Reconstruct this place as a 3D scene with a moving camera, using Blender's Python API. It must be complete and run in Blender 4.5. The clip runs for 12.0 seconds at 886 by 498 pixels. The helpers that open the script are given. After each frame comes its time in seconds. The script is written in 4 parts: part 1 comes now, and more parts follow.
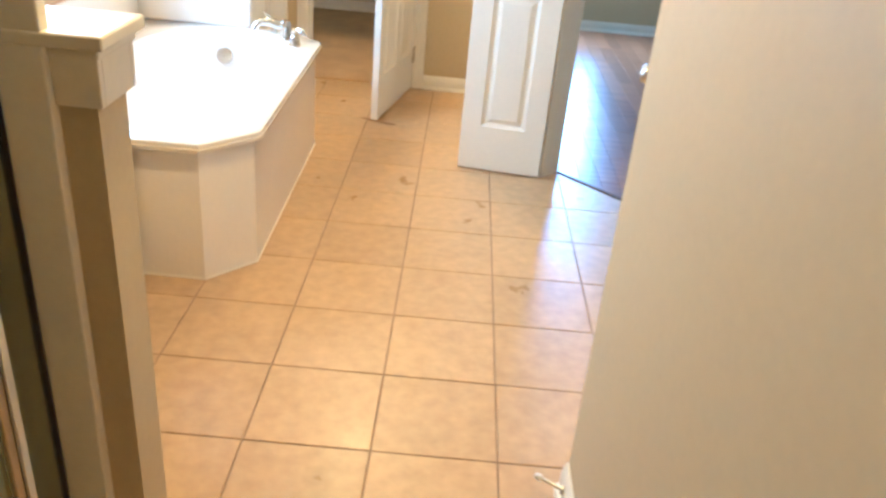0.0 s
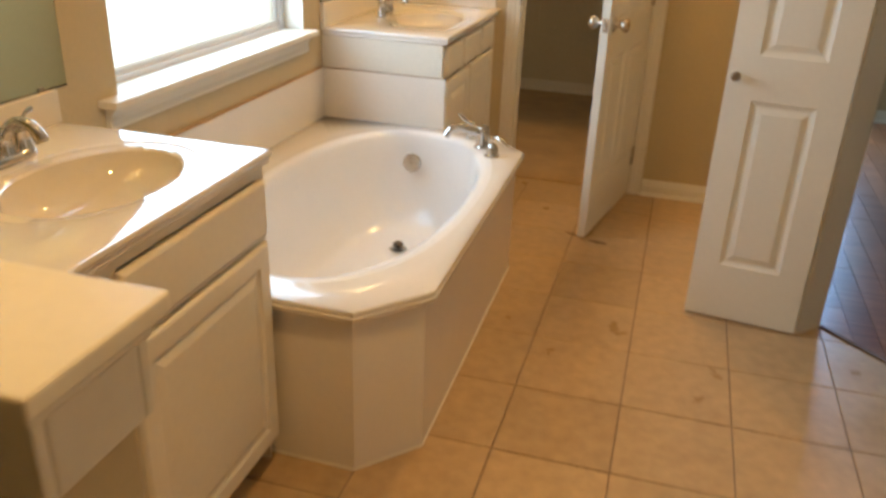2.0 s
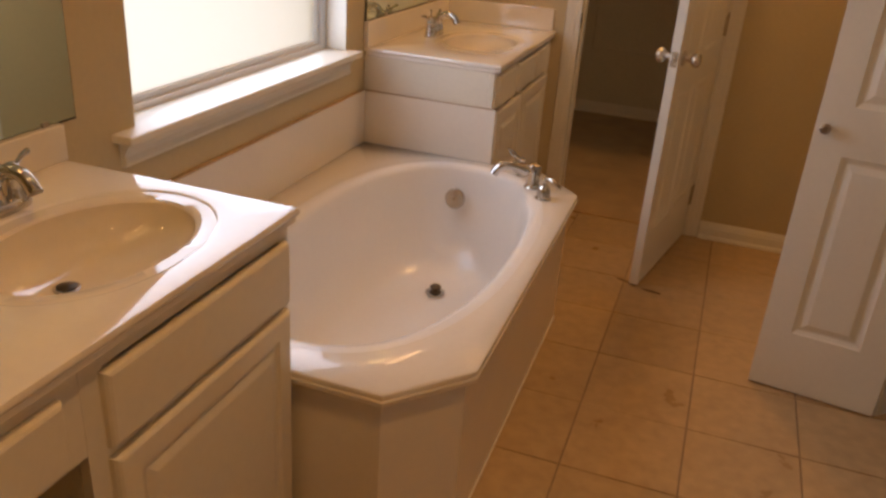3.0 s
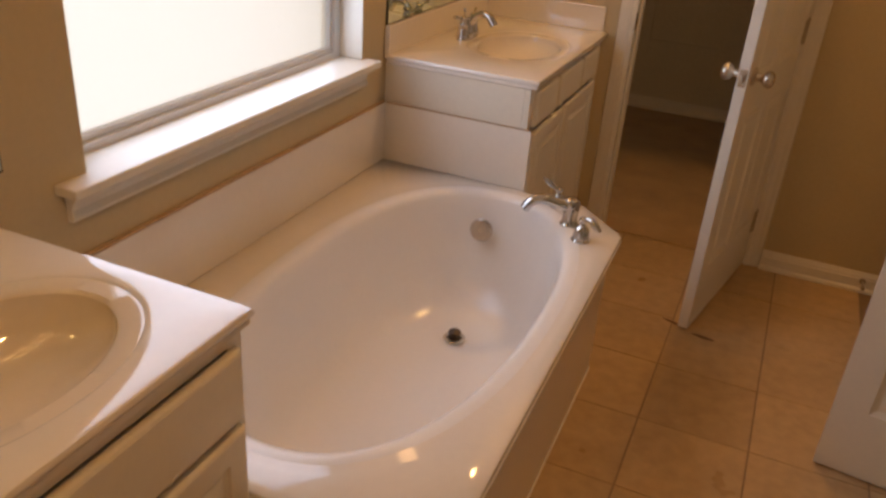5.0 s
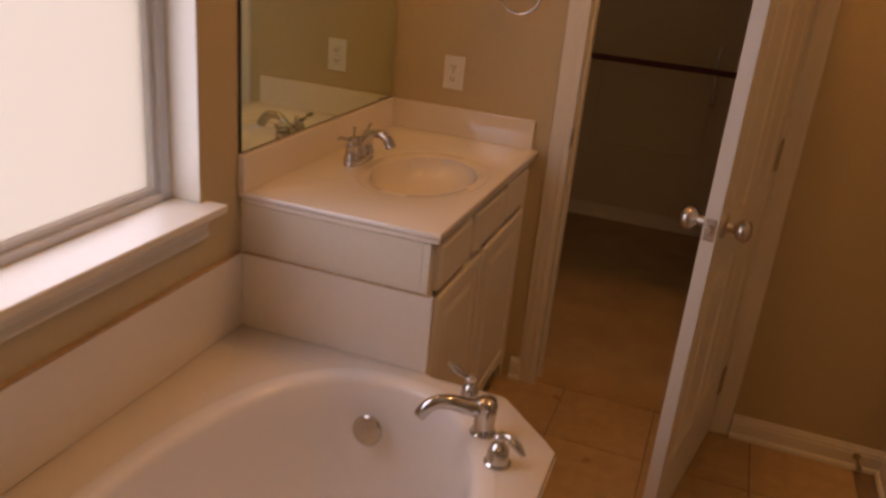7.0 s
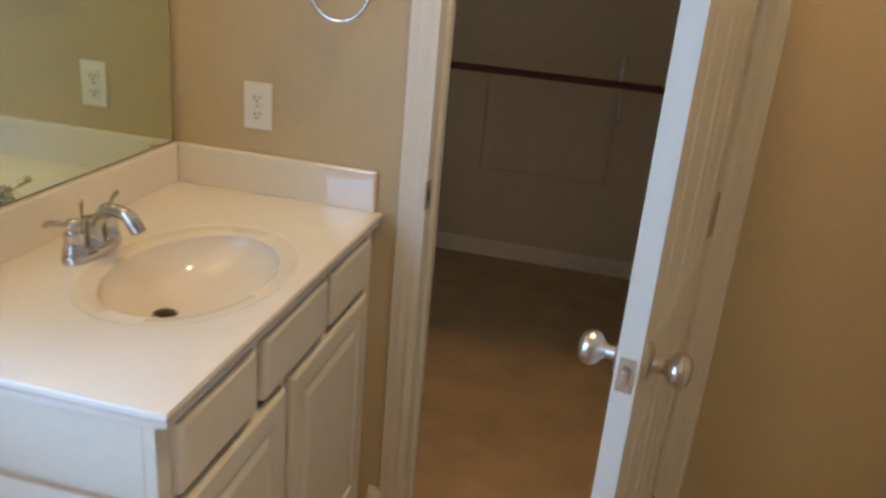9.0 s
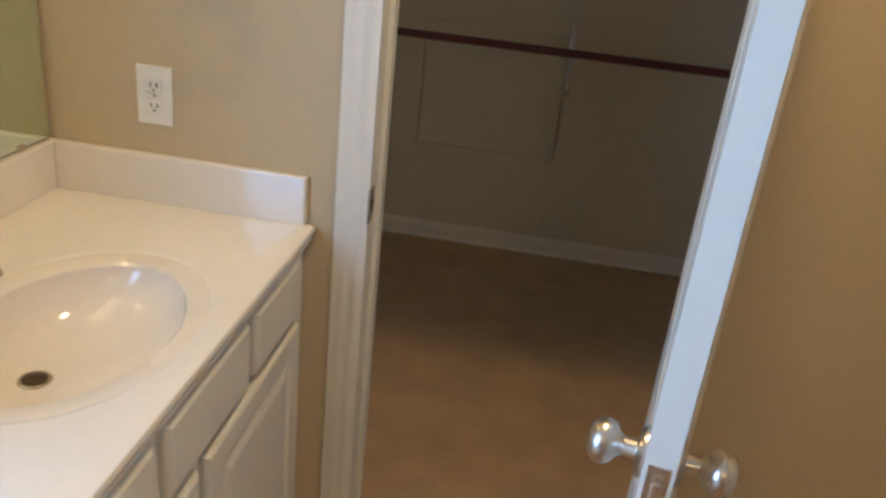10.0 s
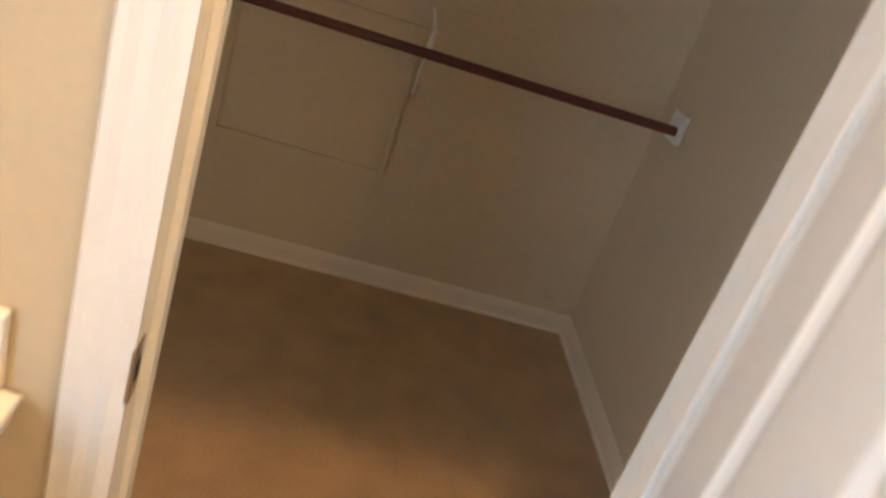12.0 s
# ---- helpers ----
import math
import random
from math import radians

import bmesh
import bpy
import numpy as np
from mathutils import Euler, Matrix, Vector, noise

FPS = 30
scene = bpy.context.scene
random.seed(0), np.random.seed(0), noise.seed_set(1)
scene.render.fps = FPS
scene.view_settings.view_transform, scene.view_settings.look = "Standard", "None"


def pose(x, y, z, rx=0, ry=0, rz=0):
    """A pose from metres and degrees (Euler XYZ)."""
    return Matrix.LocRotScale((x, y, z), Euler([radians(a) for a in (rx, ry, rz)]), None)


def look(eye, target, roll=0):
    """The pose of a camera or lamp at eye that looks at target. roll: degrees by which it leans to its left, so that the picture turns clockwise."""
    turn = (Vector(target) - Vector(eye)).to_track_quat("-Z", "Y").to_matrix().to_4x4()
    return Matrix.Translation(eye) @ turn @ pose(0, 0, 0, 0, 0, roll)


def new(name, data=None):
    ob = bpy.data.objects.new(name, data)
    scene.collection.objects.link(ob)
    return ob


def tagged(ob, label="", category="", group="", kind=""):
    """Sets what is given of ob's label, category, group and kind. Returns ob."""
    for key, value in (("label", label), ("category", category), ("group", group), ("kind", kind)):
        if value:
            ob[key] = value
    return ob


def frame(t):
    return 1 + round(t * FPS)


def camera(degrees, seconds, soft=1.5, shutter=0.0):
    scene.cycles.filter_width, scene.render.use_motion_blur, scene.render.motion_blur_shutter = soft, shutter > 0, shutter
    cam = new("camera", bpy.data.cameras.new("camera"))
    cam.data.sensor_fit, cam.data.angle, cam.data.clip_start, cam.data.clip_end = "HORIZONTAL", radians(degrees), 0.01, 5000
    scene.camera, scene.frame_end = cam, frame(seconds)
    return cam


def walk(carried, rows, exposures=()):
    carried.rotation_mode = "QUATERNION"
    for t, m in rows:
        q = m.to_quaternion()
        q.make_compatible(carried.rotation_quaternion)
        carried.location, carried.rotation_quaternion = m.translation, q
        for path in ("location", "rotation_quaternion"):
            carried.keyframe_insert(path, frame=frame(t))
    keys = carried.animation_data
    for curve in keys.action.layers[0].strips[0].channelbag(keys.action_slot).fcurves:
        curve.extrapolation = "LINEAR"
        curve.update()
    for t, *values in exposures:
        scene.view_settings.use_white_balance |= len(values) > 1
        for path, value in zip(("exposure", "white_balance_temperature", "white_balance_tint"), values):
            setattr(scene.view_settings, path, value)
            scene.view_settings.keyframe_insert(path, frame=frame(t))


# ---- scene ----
cam = camera(57.4, 12.0, soft=2.7, shutter=0.5)
PATH = [
    (0, (0.143, -1.894, 1.456), (0.148, -0.119, 0.534), 5.3),
    (0.5, (0.081, -1.683, 1.442), (0.009, 0.048, 0.443), 2.5),
    (1, (0.045, -1.503, 1.409), (-0.125, 0.182, 0.346), -0.7),
    (1.5, (0.007, -1.337, 1.446), (-0.268, 0.391, 0.481), 1.1),
    (2, (0.016, -1.117, 1.473), (-0.468, 0.636, 0.645), 2.3),
    (2.5, (-0.051, -0.964, 1.488), (-0.586, 0.787, 0.683), 3.3),
    (3, (-0.106, -0.837, 1.511), (-0.669, 0.893, 0.681), 4.2),
    (3.5, (-0.128, -0.730, 1.518), (-0.730, 0.981, 0.675), 4.6),
    (5.5, (-0.221, -0.269, 1.592), (-0.883, 1.379, 0.672), 4.5),
    (6, (-0.268, -0.096, 1.574), (-0.902, 1.596, 0.713), 5.0),
    (6.5, (-0.269, 0.151, 1.613), (-0.898, 1.862, 0.789), 5.5),
    (7, (-0.307, 0.383, 1.579), (-0.892, 2.145, 0.837), 5.5),
    (9, (-0.342, 1.259, 1.527), (-0.735, 3.083, 0.809), 5.1),
    (9.5, (-0.408, 1.447, 1.524), (-0.708, 3.279, 0.781), 5.6),
    (10, (-0.468, 1.596, 1.526), (-0.665, 3.416, 0.720), 6.4),
    (10.5, (-0.461, 1.746, 1.539), (-0.601, 3.541, 0.667), 8.9),
    (11, (-0.449, 1.896, 1.531), (-0.515, 3.690, 0.648), 11.7),
    (11.5, (-0.526, 2.064, 1.519), (-0.397, 3.880, 0.690), 16.3),
    (12, (-0.648, 2.321, 1.511), (-0.300, 4.116, 0.700), 19.7),
]
EXPOSURES = [(0, 1.3, 4150, 2), (0.5, 0.9, 4250, 4), (1.0, 0.8, 4150, 1), (1.5, 0.35, 4600, 1), (2.0, -0.05, 5400, 6), (2.5, -0.5, 5700, 10), (3.0, -0.9, 6300, 25), (3.5, -1.05, 6600, 31), (5.5, -1.0, 6100, 25), (6.5, -1.4, 6750, 35), (7.2, -1.45, 7000, 40), (8.8, -0.42, 4350, 6), (9.5, -0.25, 4350, 6), (10.5, 0.1, 3900, 8), (11.0, 0.3, 4050, 11), (11.5, 0.45, 4400, 10), (12, 0.8, 4800, 12)]
walk(cam, [(t, look(eye, target, roll)) for t, eye, target, roll in PATH], EXPOSURES)

# ---- world and light ----
world = bpy.data.worlds.new("sky")
scene.world = world
world.use_nodes = True
wn = world.node_tree
sky = wn.nodes.new("ShaderNodeTexSky")
sky.sky_type, sky.sun_disc, sky.sun_elevation, sky.sun_rotation = "NISHITA", False, radians(48), radians(200)
wn.links.new(sky.outputs[0], wn.nodes["Background"].inputs[0])
wn.nodes["Background"].inputs[1].default_value = 0.1


def area_lamp(name, eye, target, sx, sy, watts, color):
    lamp = bpy.data.lights.new(name, "AREA")
    lamp.shape, lamp.size, lamp.size_y, lamp.energy, lamp.color = "RECTANGLE", sx, sy, watts, color
    ob = new(name, lamp)
    ob.matrix_world = look(eye, target)
    return tagged(ob, kind="structure")


# daylight through the frosted bathroom window and the bedroom window
area_lamp("window_daylight", (-1.525, 1.36, 1.45), (0, 1.36, 1.45), 1.05, 1.05, 18, (0.66, 0.83, 1.0))
area_lamp("bedroom_daylight", (1.06, 5.24, 1.2), (1.06, 2.0, 0.9), 0.52, 1.4, 55, (0.52, 0.71, 1.0))

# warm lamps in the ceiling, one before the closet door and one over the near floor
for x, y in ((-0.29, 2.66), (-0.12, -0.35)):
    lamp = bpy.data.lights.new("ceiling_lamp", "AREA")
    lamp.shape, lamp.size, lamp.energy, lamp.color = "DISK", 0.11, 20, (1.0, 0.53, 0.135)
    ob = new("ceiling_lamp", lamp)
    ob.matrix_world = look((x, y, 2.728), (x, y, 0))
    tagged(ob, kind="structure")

# ---- materials ----


def mat(name):
    m = bpy.data.materials.new(name)
    m.use_nodes = True
    nt = m.node_tree
    b = nt.nodes["Principled BSDF"]

    def node(kind, **kw):
        n = nt.nodes.new(kind)
        for k, v in kw.items():
            n.inputs[k.replace("_", " ")].default_value = v
        return n
    return m, nt, b, node


def surface(name, color, rough=0.5, metal=0.0, vary=0.06, scale=3.0, fine=60.0, bump=0.0, bump_scale=120.0, rough_vary=0.08, coat=0.0, dirt=None, per_object=0.0):
    """A painted or cast surface: two scales of tone, uneven gloss and a fine relief."""
    m, nt, b, node = mat(name)
    L = nt.links.new
    co = nt.nodes.new("ShaderNodeTexCoord")
    geo = nt.nodes.new("ShaderNodeNewGeometry")
    n1 = node("ShaderNodeTexNoise", Scale=scale, Detail=5.0)
    n2 = node("ShaderNodeTexNoise", Scale=fine, Detail=3.0)
    L(geo.outputs["Position"], n1.inputs["Vector"])
    L(geo.outputs["Position"], n2.inputs["Vector"])
    add = nt.nodes.new("ShaderNodeMath")
    add.operation = "ADD"
    L(n1.outputs["Fac"], add.inputs[0])
    L(n2.outputs["Fac"], add.inputs[1])
    mr = node("ShaderNodeMapRange", From_Min=0.55, From_Max=1.45, To_Min=1 - vary, To_Max=1 + vary)
    L(add.outputs[0], mr.inputs["Value"])
    val = mr.outputs[0]
    if per_object:
        info = nt.nodes.new("ShaderNodeObjectInfo")
        mo = node("ShaderNodeMapRange", To_Min=1 - per_object, To_Max=1 + per_object)
        L(info.outputs["Random"], mo.inputs["Value"])
        mul = nt.nodes.new("ShaderNodeMath")
        mul.operation = "MULTIPLY"
        L(val, mul.inputs[0])
        L(mo.outputs[0], mul.inputs[1])
        val = mul.outputs[0]
    mix = nt.nodes.new("ShaderNodeVectorMath")
    mix.operation = "SCALE"
    mix.inputs[0].default_value = color
    L(val, mix.inputs["Scale"])
    out = mix.outputs[0]
    if dirt:
        n3 = node("ShaderNodeTexNoise", Scale=dirt[1], Detail=6.0)
        L(geo.outputs["Position"], n3.inputs["Vector"])
        r3 = node("ShaderNodeMapRange", From_Min=0.42, From_Max=0.80, To_Min=0.0, To_Max=dirt[2])
        L(n3.outputs["Fac"], r3.inputs["Value"])
        mx = nt.nodes.new("ShaderNodeMixRGB")
        mx.inputs[2].default_value = (*dirt[0], 1)
        L(r3.outputs[0], mx.inputs[0])
        L(out, mx.inputs[1])
        out = mx.outputs[0]
    L(out, b.inputs["Base Color"])
    rr = node("ShaderNodeMapRange", From_Min=0.3, From_Max=0.7, To_Min=max(0.02, rough - rough_vary), To_Max=rough + rough_vary)
    L(n1.outputs["Fac"], rr.inputs["Value"])
    L(rr.outputs[0], b.inputs["Roughness"])
    b.inputs["Metallic"].default_value = metal
    b.inputs["Coat Weight"].default_value = coat
    if bump:
        n4 = node("ShaderNodeTexNoise", Scale=bump_scale, Detail=3.0)
        L(geo.outputs["Position"], n4.inputs["Vector"])
        bp = node("ShaderNodeBump", Strength=bump, Distance=0.002)
        L(n4.outputs["Fac"], bp.inputs["Height"])
        L(bp.outputs[0], b.inputs["Normal"])
    return m


WALL = surface("wall_paint", (0.54, 0.44, 0.26), 0.62, vary=0.05, bump=0.25, bump_scale=90)
# the wall paint again, lifted and warmed to carry the closet's lamp light
CLOSET = surface("wall_paint_lit_warm", (0.58, 0.45, 0.26), 0.7, vary=0.08, bump=0.25, bump_scale=90)
# trim paint copy, browned so its colour holds the closet's dim warm light
CLOSETTRIM = surface("trim_paint_dim_light", (0.70, 0.57, 0.38), 0.45, vary=0.06, bump=0.06, bump_scale=40)
CEIL = surface("ceiling_paint", (0.72, 0.68, 0.58), 0.8, vary=0.03, bump=0.4, bump_scale=70)
TRIM = surface("trim_paint", (0.76, 0.71, 0.60), 0.38, vary=0.04, bump=0.06, bump_scale=40)
DOOR = surface("door_paint", (0.77, 0.73, 0.63), 0.36, vary=0.03, bump=0.1, bump_scale=160)
CABINET = surface("cabinet_paint", (0.74, 0.68, 0.56), 0.40, vary=0.04, bump=0.08, bump_scale=60)
MARBLE = surface("cultured_marble", (0.79, 0.73, 0.64), 0.07, vary=0.03, scale=5, rough_vary=0.025, coat=0.6)
BOWL = surface("bowl_marble", (0.76, 0.68, 0.56), 0.07, vary=0.03, scale=5, rough_vary=0.02, coat=0.5)
ACRYLIC = surface("tub_acrylic", (0.83, 0.80, 0.76), 0.16, vary=0.02, scale=4, rough_vary=0.04)
CHROME = surface("chrome", (0.62, 0.60, 0.57), 0.08, metal=1.0, vary=0.03, rough_vary=0.03)
NICKEL = surface("satin_nickel", (0.60, 0.55, 0.48), 0.27, metal=1.0, vary=0.05, rough_vary=0.06)
TARNISH = surface("tarnished_metal", (0.10, 0.075, 0.05), 0.4, metal=0.8, vary=0.2)
BRASS = surface("aged_metal", (0.45, 0.38, 0.28), 0.35, metal=1.0, vary=0.1)
TILE = surface("floor_tile", (0.50, 0.335, 0.165), 0.36, vary=0.17, scale=5.5, fine=22, bump=0.05, bump_scale=30, rough_vary=0.09, per_object=0.05)
GROUT = surface("grout", (0.27, 0.185, 0.11), 0.85, vary=0.2, scale=8, bump=0.4, bump_scale=200)
CARPET = surface("carpet_pile", (0.45, 0.29, 0.135), 0.95, vary=0.28, scale=6, fine=160, bump=1.0, bump_scale=260)
ROD = surface("rod_wood", (0.10, 0.022, 0.016), 0.4, vary=0.2, scale=10)
PLASTIC = surface("white_plastic", (0.80, 0.77, 0.70), 0.35, vary=0.02)
DARK = surface("dark_slot", (0.015, 0.012, 0.01), 0.6, vary=0.1)
BLACKSEAL = surface("black_seal", (0.012, 0.012, 0.012), 0.45, vary=0.1)
VINYL = surface("window_vinyl", (0.70, 0.74, 0.80), 0.4, vary=0.03)
SHOWER = surface("shower_wall", (0.62, 0.60, 0.48), 0.3, vary=0.05)
CAULK = surface("stained_caulk", (0.48, 0.34, 0.20), 0.7, vary=0.2, scale=9)
# dark brown with the toe recess's shade painted in; the threshold strip shares it
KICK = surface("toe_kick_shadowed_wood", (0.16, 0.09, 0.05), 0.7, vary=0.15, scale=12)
RUBBER = surface("rubber_tip", (0.75, 0.72, 0.66), 0.6, vary=0.03)


def wood_floor():
    m, nt, b, node = mat("wood_floor")
    L = nt.links.new
    co = nt.nodes.new("ShaderNodeTexCoord")
    mp = nt.nodes.new("ShaderNodeMapping")
    mp.inputs["Scale"].default_value = (1.2, 14, 1)
    L(co.outputs["Object"], mp.inputs["Vector"])
    info = nt.nodes.new("ShaderNodeObjectInfo")
    n = node("ShaderNodeTexNoise", Scale=3.0, Detail=6.0, Distortion=0.6)
    L(mp.outputs[0], n.inputs["Vector"])
    ad = nt.nodes.new("ShaderNodeMath")
    ad.operation = "ADD"
    mo = node("ShaderNodeMapRange", To_Min=-0.18, To_Max=0.18)
    L(info.outputs["Random"], mo.inputs["Value"])
    L(n.outputs["Fac"], ad.inputs[0])
    L(mo.outputs[0], ad.inputs[1])
    cr = nt.nodes.new("ShaderNodeValToRGB")
    cr.color_ramp.elements[0].position, cr.color_ramp.elements[0].color = 0.25, (0.19, 0.075, 0.028, 1)
    cr.color_ramp.elements[1].position, cr.color_ramp.elements[1].color = 0.8, (0.40, 0.175, 0.07, 1)
    L(ad.outputs[0], cr.inputs[0])
    L(cr.outputs[0], b.inputs["Base Color"])
    b.inputs["Roughness"].default_value = 0.28
    bp = node("ShaderNodeBump", Strength=0.15, Distance=0.002)
    L(n.outputs["Fac"], bp.inputs["Height"])
    L(bp.outputs[0], b.inputs["Normal"])
    return m


WOOD = wood_floor()


def glass(name, color, rough, ior=1.45, bump=0.0):
    m, nt, b, node = mat(name)
    b.inputs["Base Color"].default_value = (*color, 1)
    b.inputs["Transmission Weight"].default_value = 1.0
    b.inputs["Roughness"].default_value, b.inputs["IOR"].default_value = rough, ior
    if bump:
        n = node("ShaderNodeTexNoise", Scale=90.0, Detail=2.0)
        bp = node("ShaderNodeBump", Strength=bump, Distance=0.002)
        nt.links.new(n.outputs["Fac"], bp.inputs["Height"])
        nt.links.new(bp.outputs[0], b.inputs["Normal"])
    return m


FROST = glass("frosted_glass", (0.95, 0.96, 0.95), 0.45, 1.2, 0.3)
SHOWERGLASS = glass("shower_glass", (0.72, 0.80, 0.70), 0.12, 1.3, 0.1)
MIRROR = surface("mirror_silver", (0.76, 0.86, 0.72), 0.02, metal=1.0, vary=0.01, rough_vary=0.01)


def glow(name, color, strength):
    m, nt, b, node = mat(name)
    b.inputs["Base Color"].default_value = (0, 0, 0, 1)
    b.inputs["Emission Color"].default_value = (*color, 1)
    b.inputs["Emission Strength"].default_value = strength
    return m


SKYGLOW = glow("bright_outdoors", (1.0, 0.965, 0.79), 2.2)
BULB = glow("frosted_bulb", (1.0, 0.54, 0.17), 14.0)
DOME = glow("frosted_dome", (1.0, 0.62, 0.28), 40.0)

# ---- building helpers ----
PLACE = {}


def thing(name, label="", category="", base=(0, 0, 0), turn=0.0, group="", kind=""):
    ob = new(name)
    ob.matrix_world = pose(*base, 0, 0, turn)
    ob.empty_display_size = 0.05
    PLACE[ob.name] = pose(*base, 0, 0, turn)
    return tagged(ob, label, category, group, kind)


def part(name, bm, material, parent=None, label="", smooth=False, local=False, kind=""):
    """Link a bmesh as one mesh object; with a parent, as a part of that thing or part."""
    m = PLACE.get(parent.name, Matrix()) if parent else Matrix()
    if parent and not local:
        bm.transform(m.inverted())
    bmesh.ops.recalc_face_normals(bm, faces=bm.faces)
    me = bpy.data.meshes.new(name)
    bm.to_mesh(me)
    bm.free()
    if smooth:
        me.shade_smooth()
        me.set_sharp_from_angle(angle=radians(38))
    me.materials.append(material)
    ob = new(name, me)
    if parent:
        ob.parent = parent
        PLACE[ob.name] = m
    return tagged(ob, label, kind=kind)


def box(x0, x1, y0, y1, z0, z1, bev=0.0, seg=2, bm=None):
    bm2 = bmesh.new()
    bmesh.ops.create_cube(bm2, size=1)
    bmesh.ops.transform(bm2, verts=bm2.verts, matrix=Matrix.Translation(((x0 + x1) / 2, (y0 + y1) / 2, (z0 + z1) / 2)) @ Matrix.Diagonal((abs(x1 - x0), abs(y1 - y0), abs(z1 - z0), 1)))
    if bev:
        bmesh.ops.bevel(bm2, geom=bm2.edges[:], offset=bev, segments=seg, affect="EDGES", profile=0.6)
    return bm2 if bm is None else join(bm, bm2)


def join(bm, other):
    me = bpy.data.meshes.new("tmp")
    other.to_mesh(me)
    other.free()
    bm.from_mesh(me)
    bpy.data.meshes.remove(me)
    return bm


def prism(points, z0, z1, bev=0.0):
    """An upright prism over a polygon in plan."""
    bm = bmesh.new()
    low = [bm.verts.new((x, y, z0)) for x, y in points]
    high = [bm.verts.new((x, y, z1)) for x, y in points]
    n = len(points)
    bm.faces.new(low[::-1])
    bm.faces.new(high)
    for i in range(n):
        bm.faces.new((low[i], low[(i + 1) % n], high[(i + 1) % n], high[i]))
    if bev:
        bmesh.ops.bevel(bm, geom=bm.edges[:], offset=bev, segments=2, affect="EDGES")
    return bm


def loft(rings, close_start=True, close_end=True):
    """Skin over rings of equal length."""
    bm = bmesh.new()
    vs = [[bm.verts.new(p) for p in r] for r in rings]
    n = len(rings[0])
    for a, b in zip(vs, vs[1:]):
        for i in range(n):
            bm.faces.new((a[i], a[(i + 1) % n], b[(i + 1) % n], b[i]))
    if close_start:
        bm.faces.new(vs[0][::-1])
    if close_end:
        bm.faces.new(vs[-1])
    return bm


def lathe(profile, axis=(0, 0, 1), at=(0, 0, 0), n=24):
    """A turned body: profile of (radius, height) along the axis from at."""
    q = Vector((0, 0, 1)).rotation_difference(Vector(axis))
    return loft([[Vector(at) + q @ Vector((max(r, 0.0004) * math.cos(2 * math.pi * i / n), max(r, 0.0004) * math.sin(2 * math.pi * i / n), h)) for i in range(n)] for r, h in profile])


def tube(points, radii, n=14, smooth_steps=6, flat=1.0):
    """A pipe of changing radius along a smoothed path."""
    pts = [Vector(p) for p in points]
    if not isinstance(radii, (list, tuple)):
        radii = [radii] * len(pts)
    path, rad = [], []
    for i in range(len(pts) - 1):
        p0, p1, p2, p3 = pts[max(i - 1, 0)], pts[i], pts[i + 1], pts[min(i + 2, len(pts) - 1)]
        for s in range(smooth_steps):
            u = s / smooth_steps
            path.append(0.5 * ((2 * p1) + (p2 - p0) * u + (2 * p0 - 5 * p1 + 4 * p2 - p3) * u * u + (3 * p1 - p0 - 3 * p2 + p3) * u ** 3))
            rad.append(radii[i] * (1 - u) + radii[i + 1] * u)
    path.append(pts[-1])
    rad.append(radii[-1])
    rings, side = [], None
    for i, p in enumerate(path):
        d = (path[min(i + 1, len(path) - 1)] - path[max(i - 1, 0)]).normalized()
        if side is None:
            side = d.orthogonal().normalized()
        side = (side - d * side.dot(d)).normalized()
        up = d.cross(side)
        rings.append([p + rad[i] * (side * math.cos(2 * math.pi * k / n) + up * flat * math.sin(2 * math.pi * k / n)) for k in range(n)])
    return loft(rings)


def run_along(profile, a, b):
    """A moulding: a profile of (out, up) pulled from a to b along the floor plan, out to the left of the way."""
    a, b = Vector((*a, 0)), Vector((*b, 0))
    d = (b - a).normalized()
    o = Vector((-d.y, d.x, 0))
    return loft([[p + o * u + Vector((0, 0, v)) for u, v in profile] for p in (a, b)])


BASE_PROFILE = [(0, 0), (0.014, 0), (0.014, 0.055), (0.011, 0.062), (0.011, 0.068), (0.006, 0.078), (0.004, 0.085), (0, 0.085)]
SHOE_PROFILE = [(0.014, 0), (0.026, 0), (0.0255, 0.008), (0.022, 0.014), (0.014, 0.018)]


def wall(name, pts, z0, z1, material=None):
    return tagged(part(name, prism(pts, z0, z1), material or WALL), kind="structure")


def baseboard(a, b, material=None):
    ob = part("baseboard", run_along(BASE_PROFILE, a, b), material or TRIM)
    part("shoe_moulding", run_along(SHOE_PROFILE, a, b), material or TRIM, ob)
    return tagged(ob, kind="structure")


# ---- setting ----
CEILING = 2.74
FAR = 3.053       # end wall with the closet door
LEFT = -1.447    # window wall
TOP = 0.892      # vanity tops
DECK = 0.508     # tub deck

# window wall, with the opening cut through
WY0, WY1, WZ0, WZ1 = 0.752, 1.937, 0.884, 2.05
wall("wall_window_lower", [(LEFT - 0.16, -3.4), (LEFT, -3.4), (LEFT, FAR + 0.12), (LEFT - 0.16, FAR + 0.12)], -0.1, WZ0)
wall("wall_window_upper", [(LEFT - 0.16, -3.4), (LEFT, -3.4), (LEFT, FAR + 0.12), (LEFT - 0.16, FAR + 0.12)], WZ1, CEILING)
wall("wall_window_near", [(LEFT - 0.16, -3.4), (LEFT, -3.4), (LEFT, WY0), (LEFT - 0.16, WY0)], WZ0, WZ1)
wall("wall_window_far", [(LEFT - 0.16, WY1), (LEFT, WY1), (LEFT, FAR + 0.12), (LEFT - 0.16, FAR + 0.12)], WZ0, WZ1)

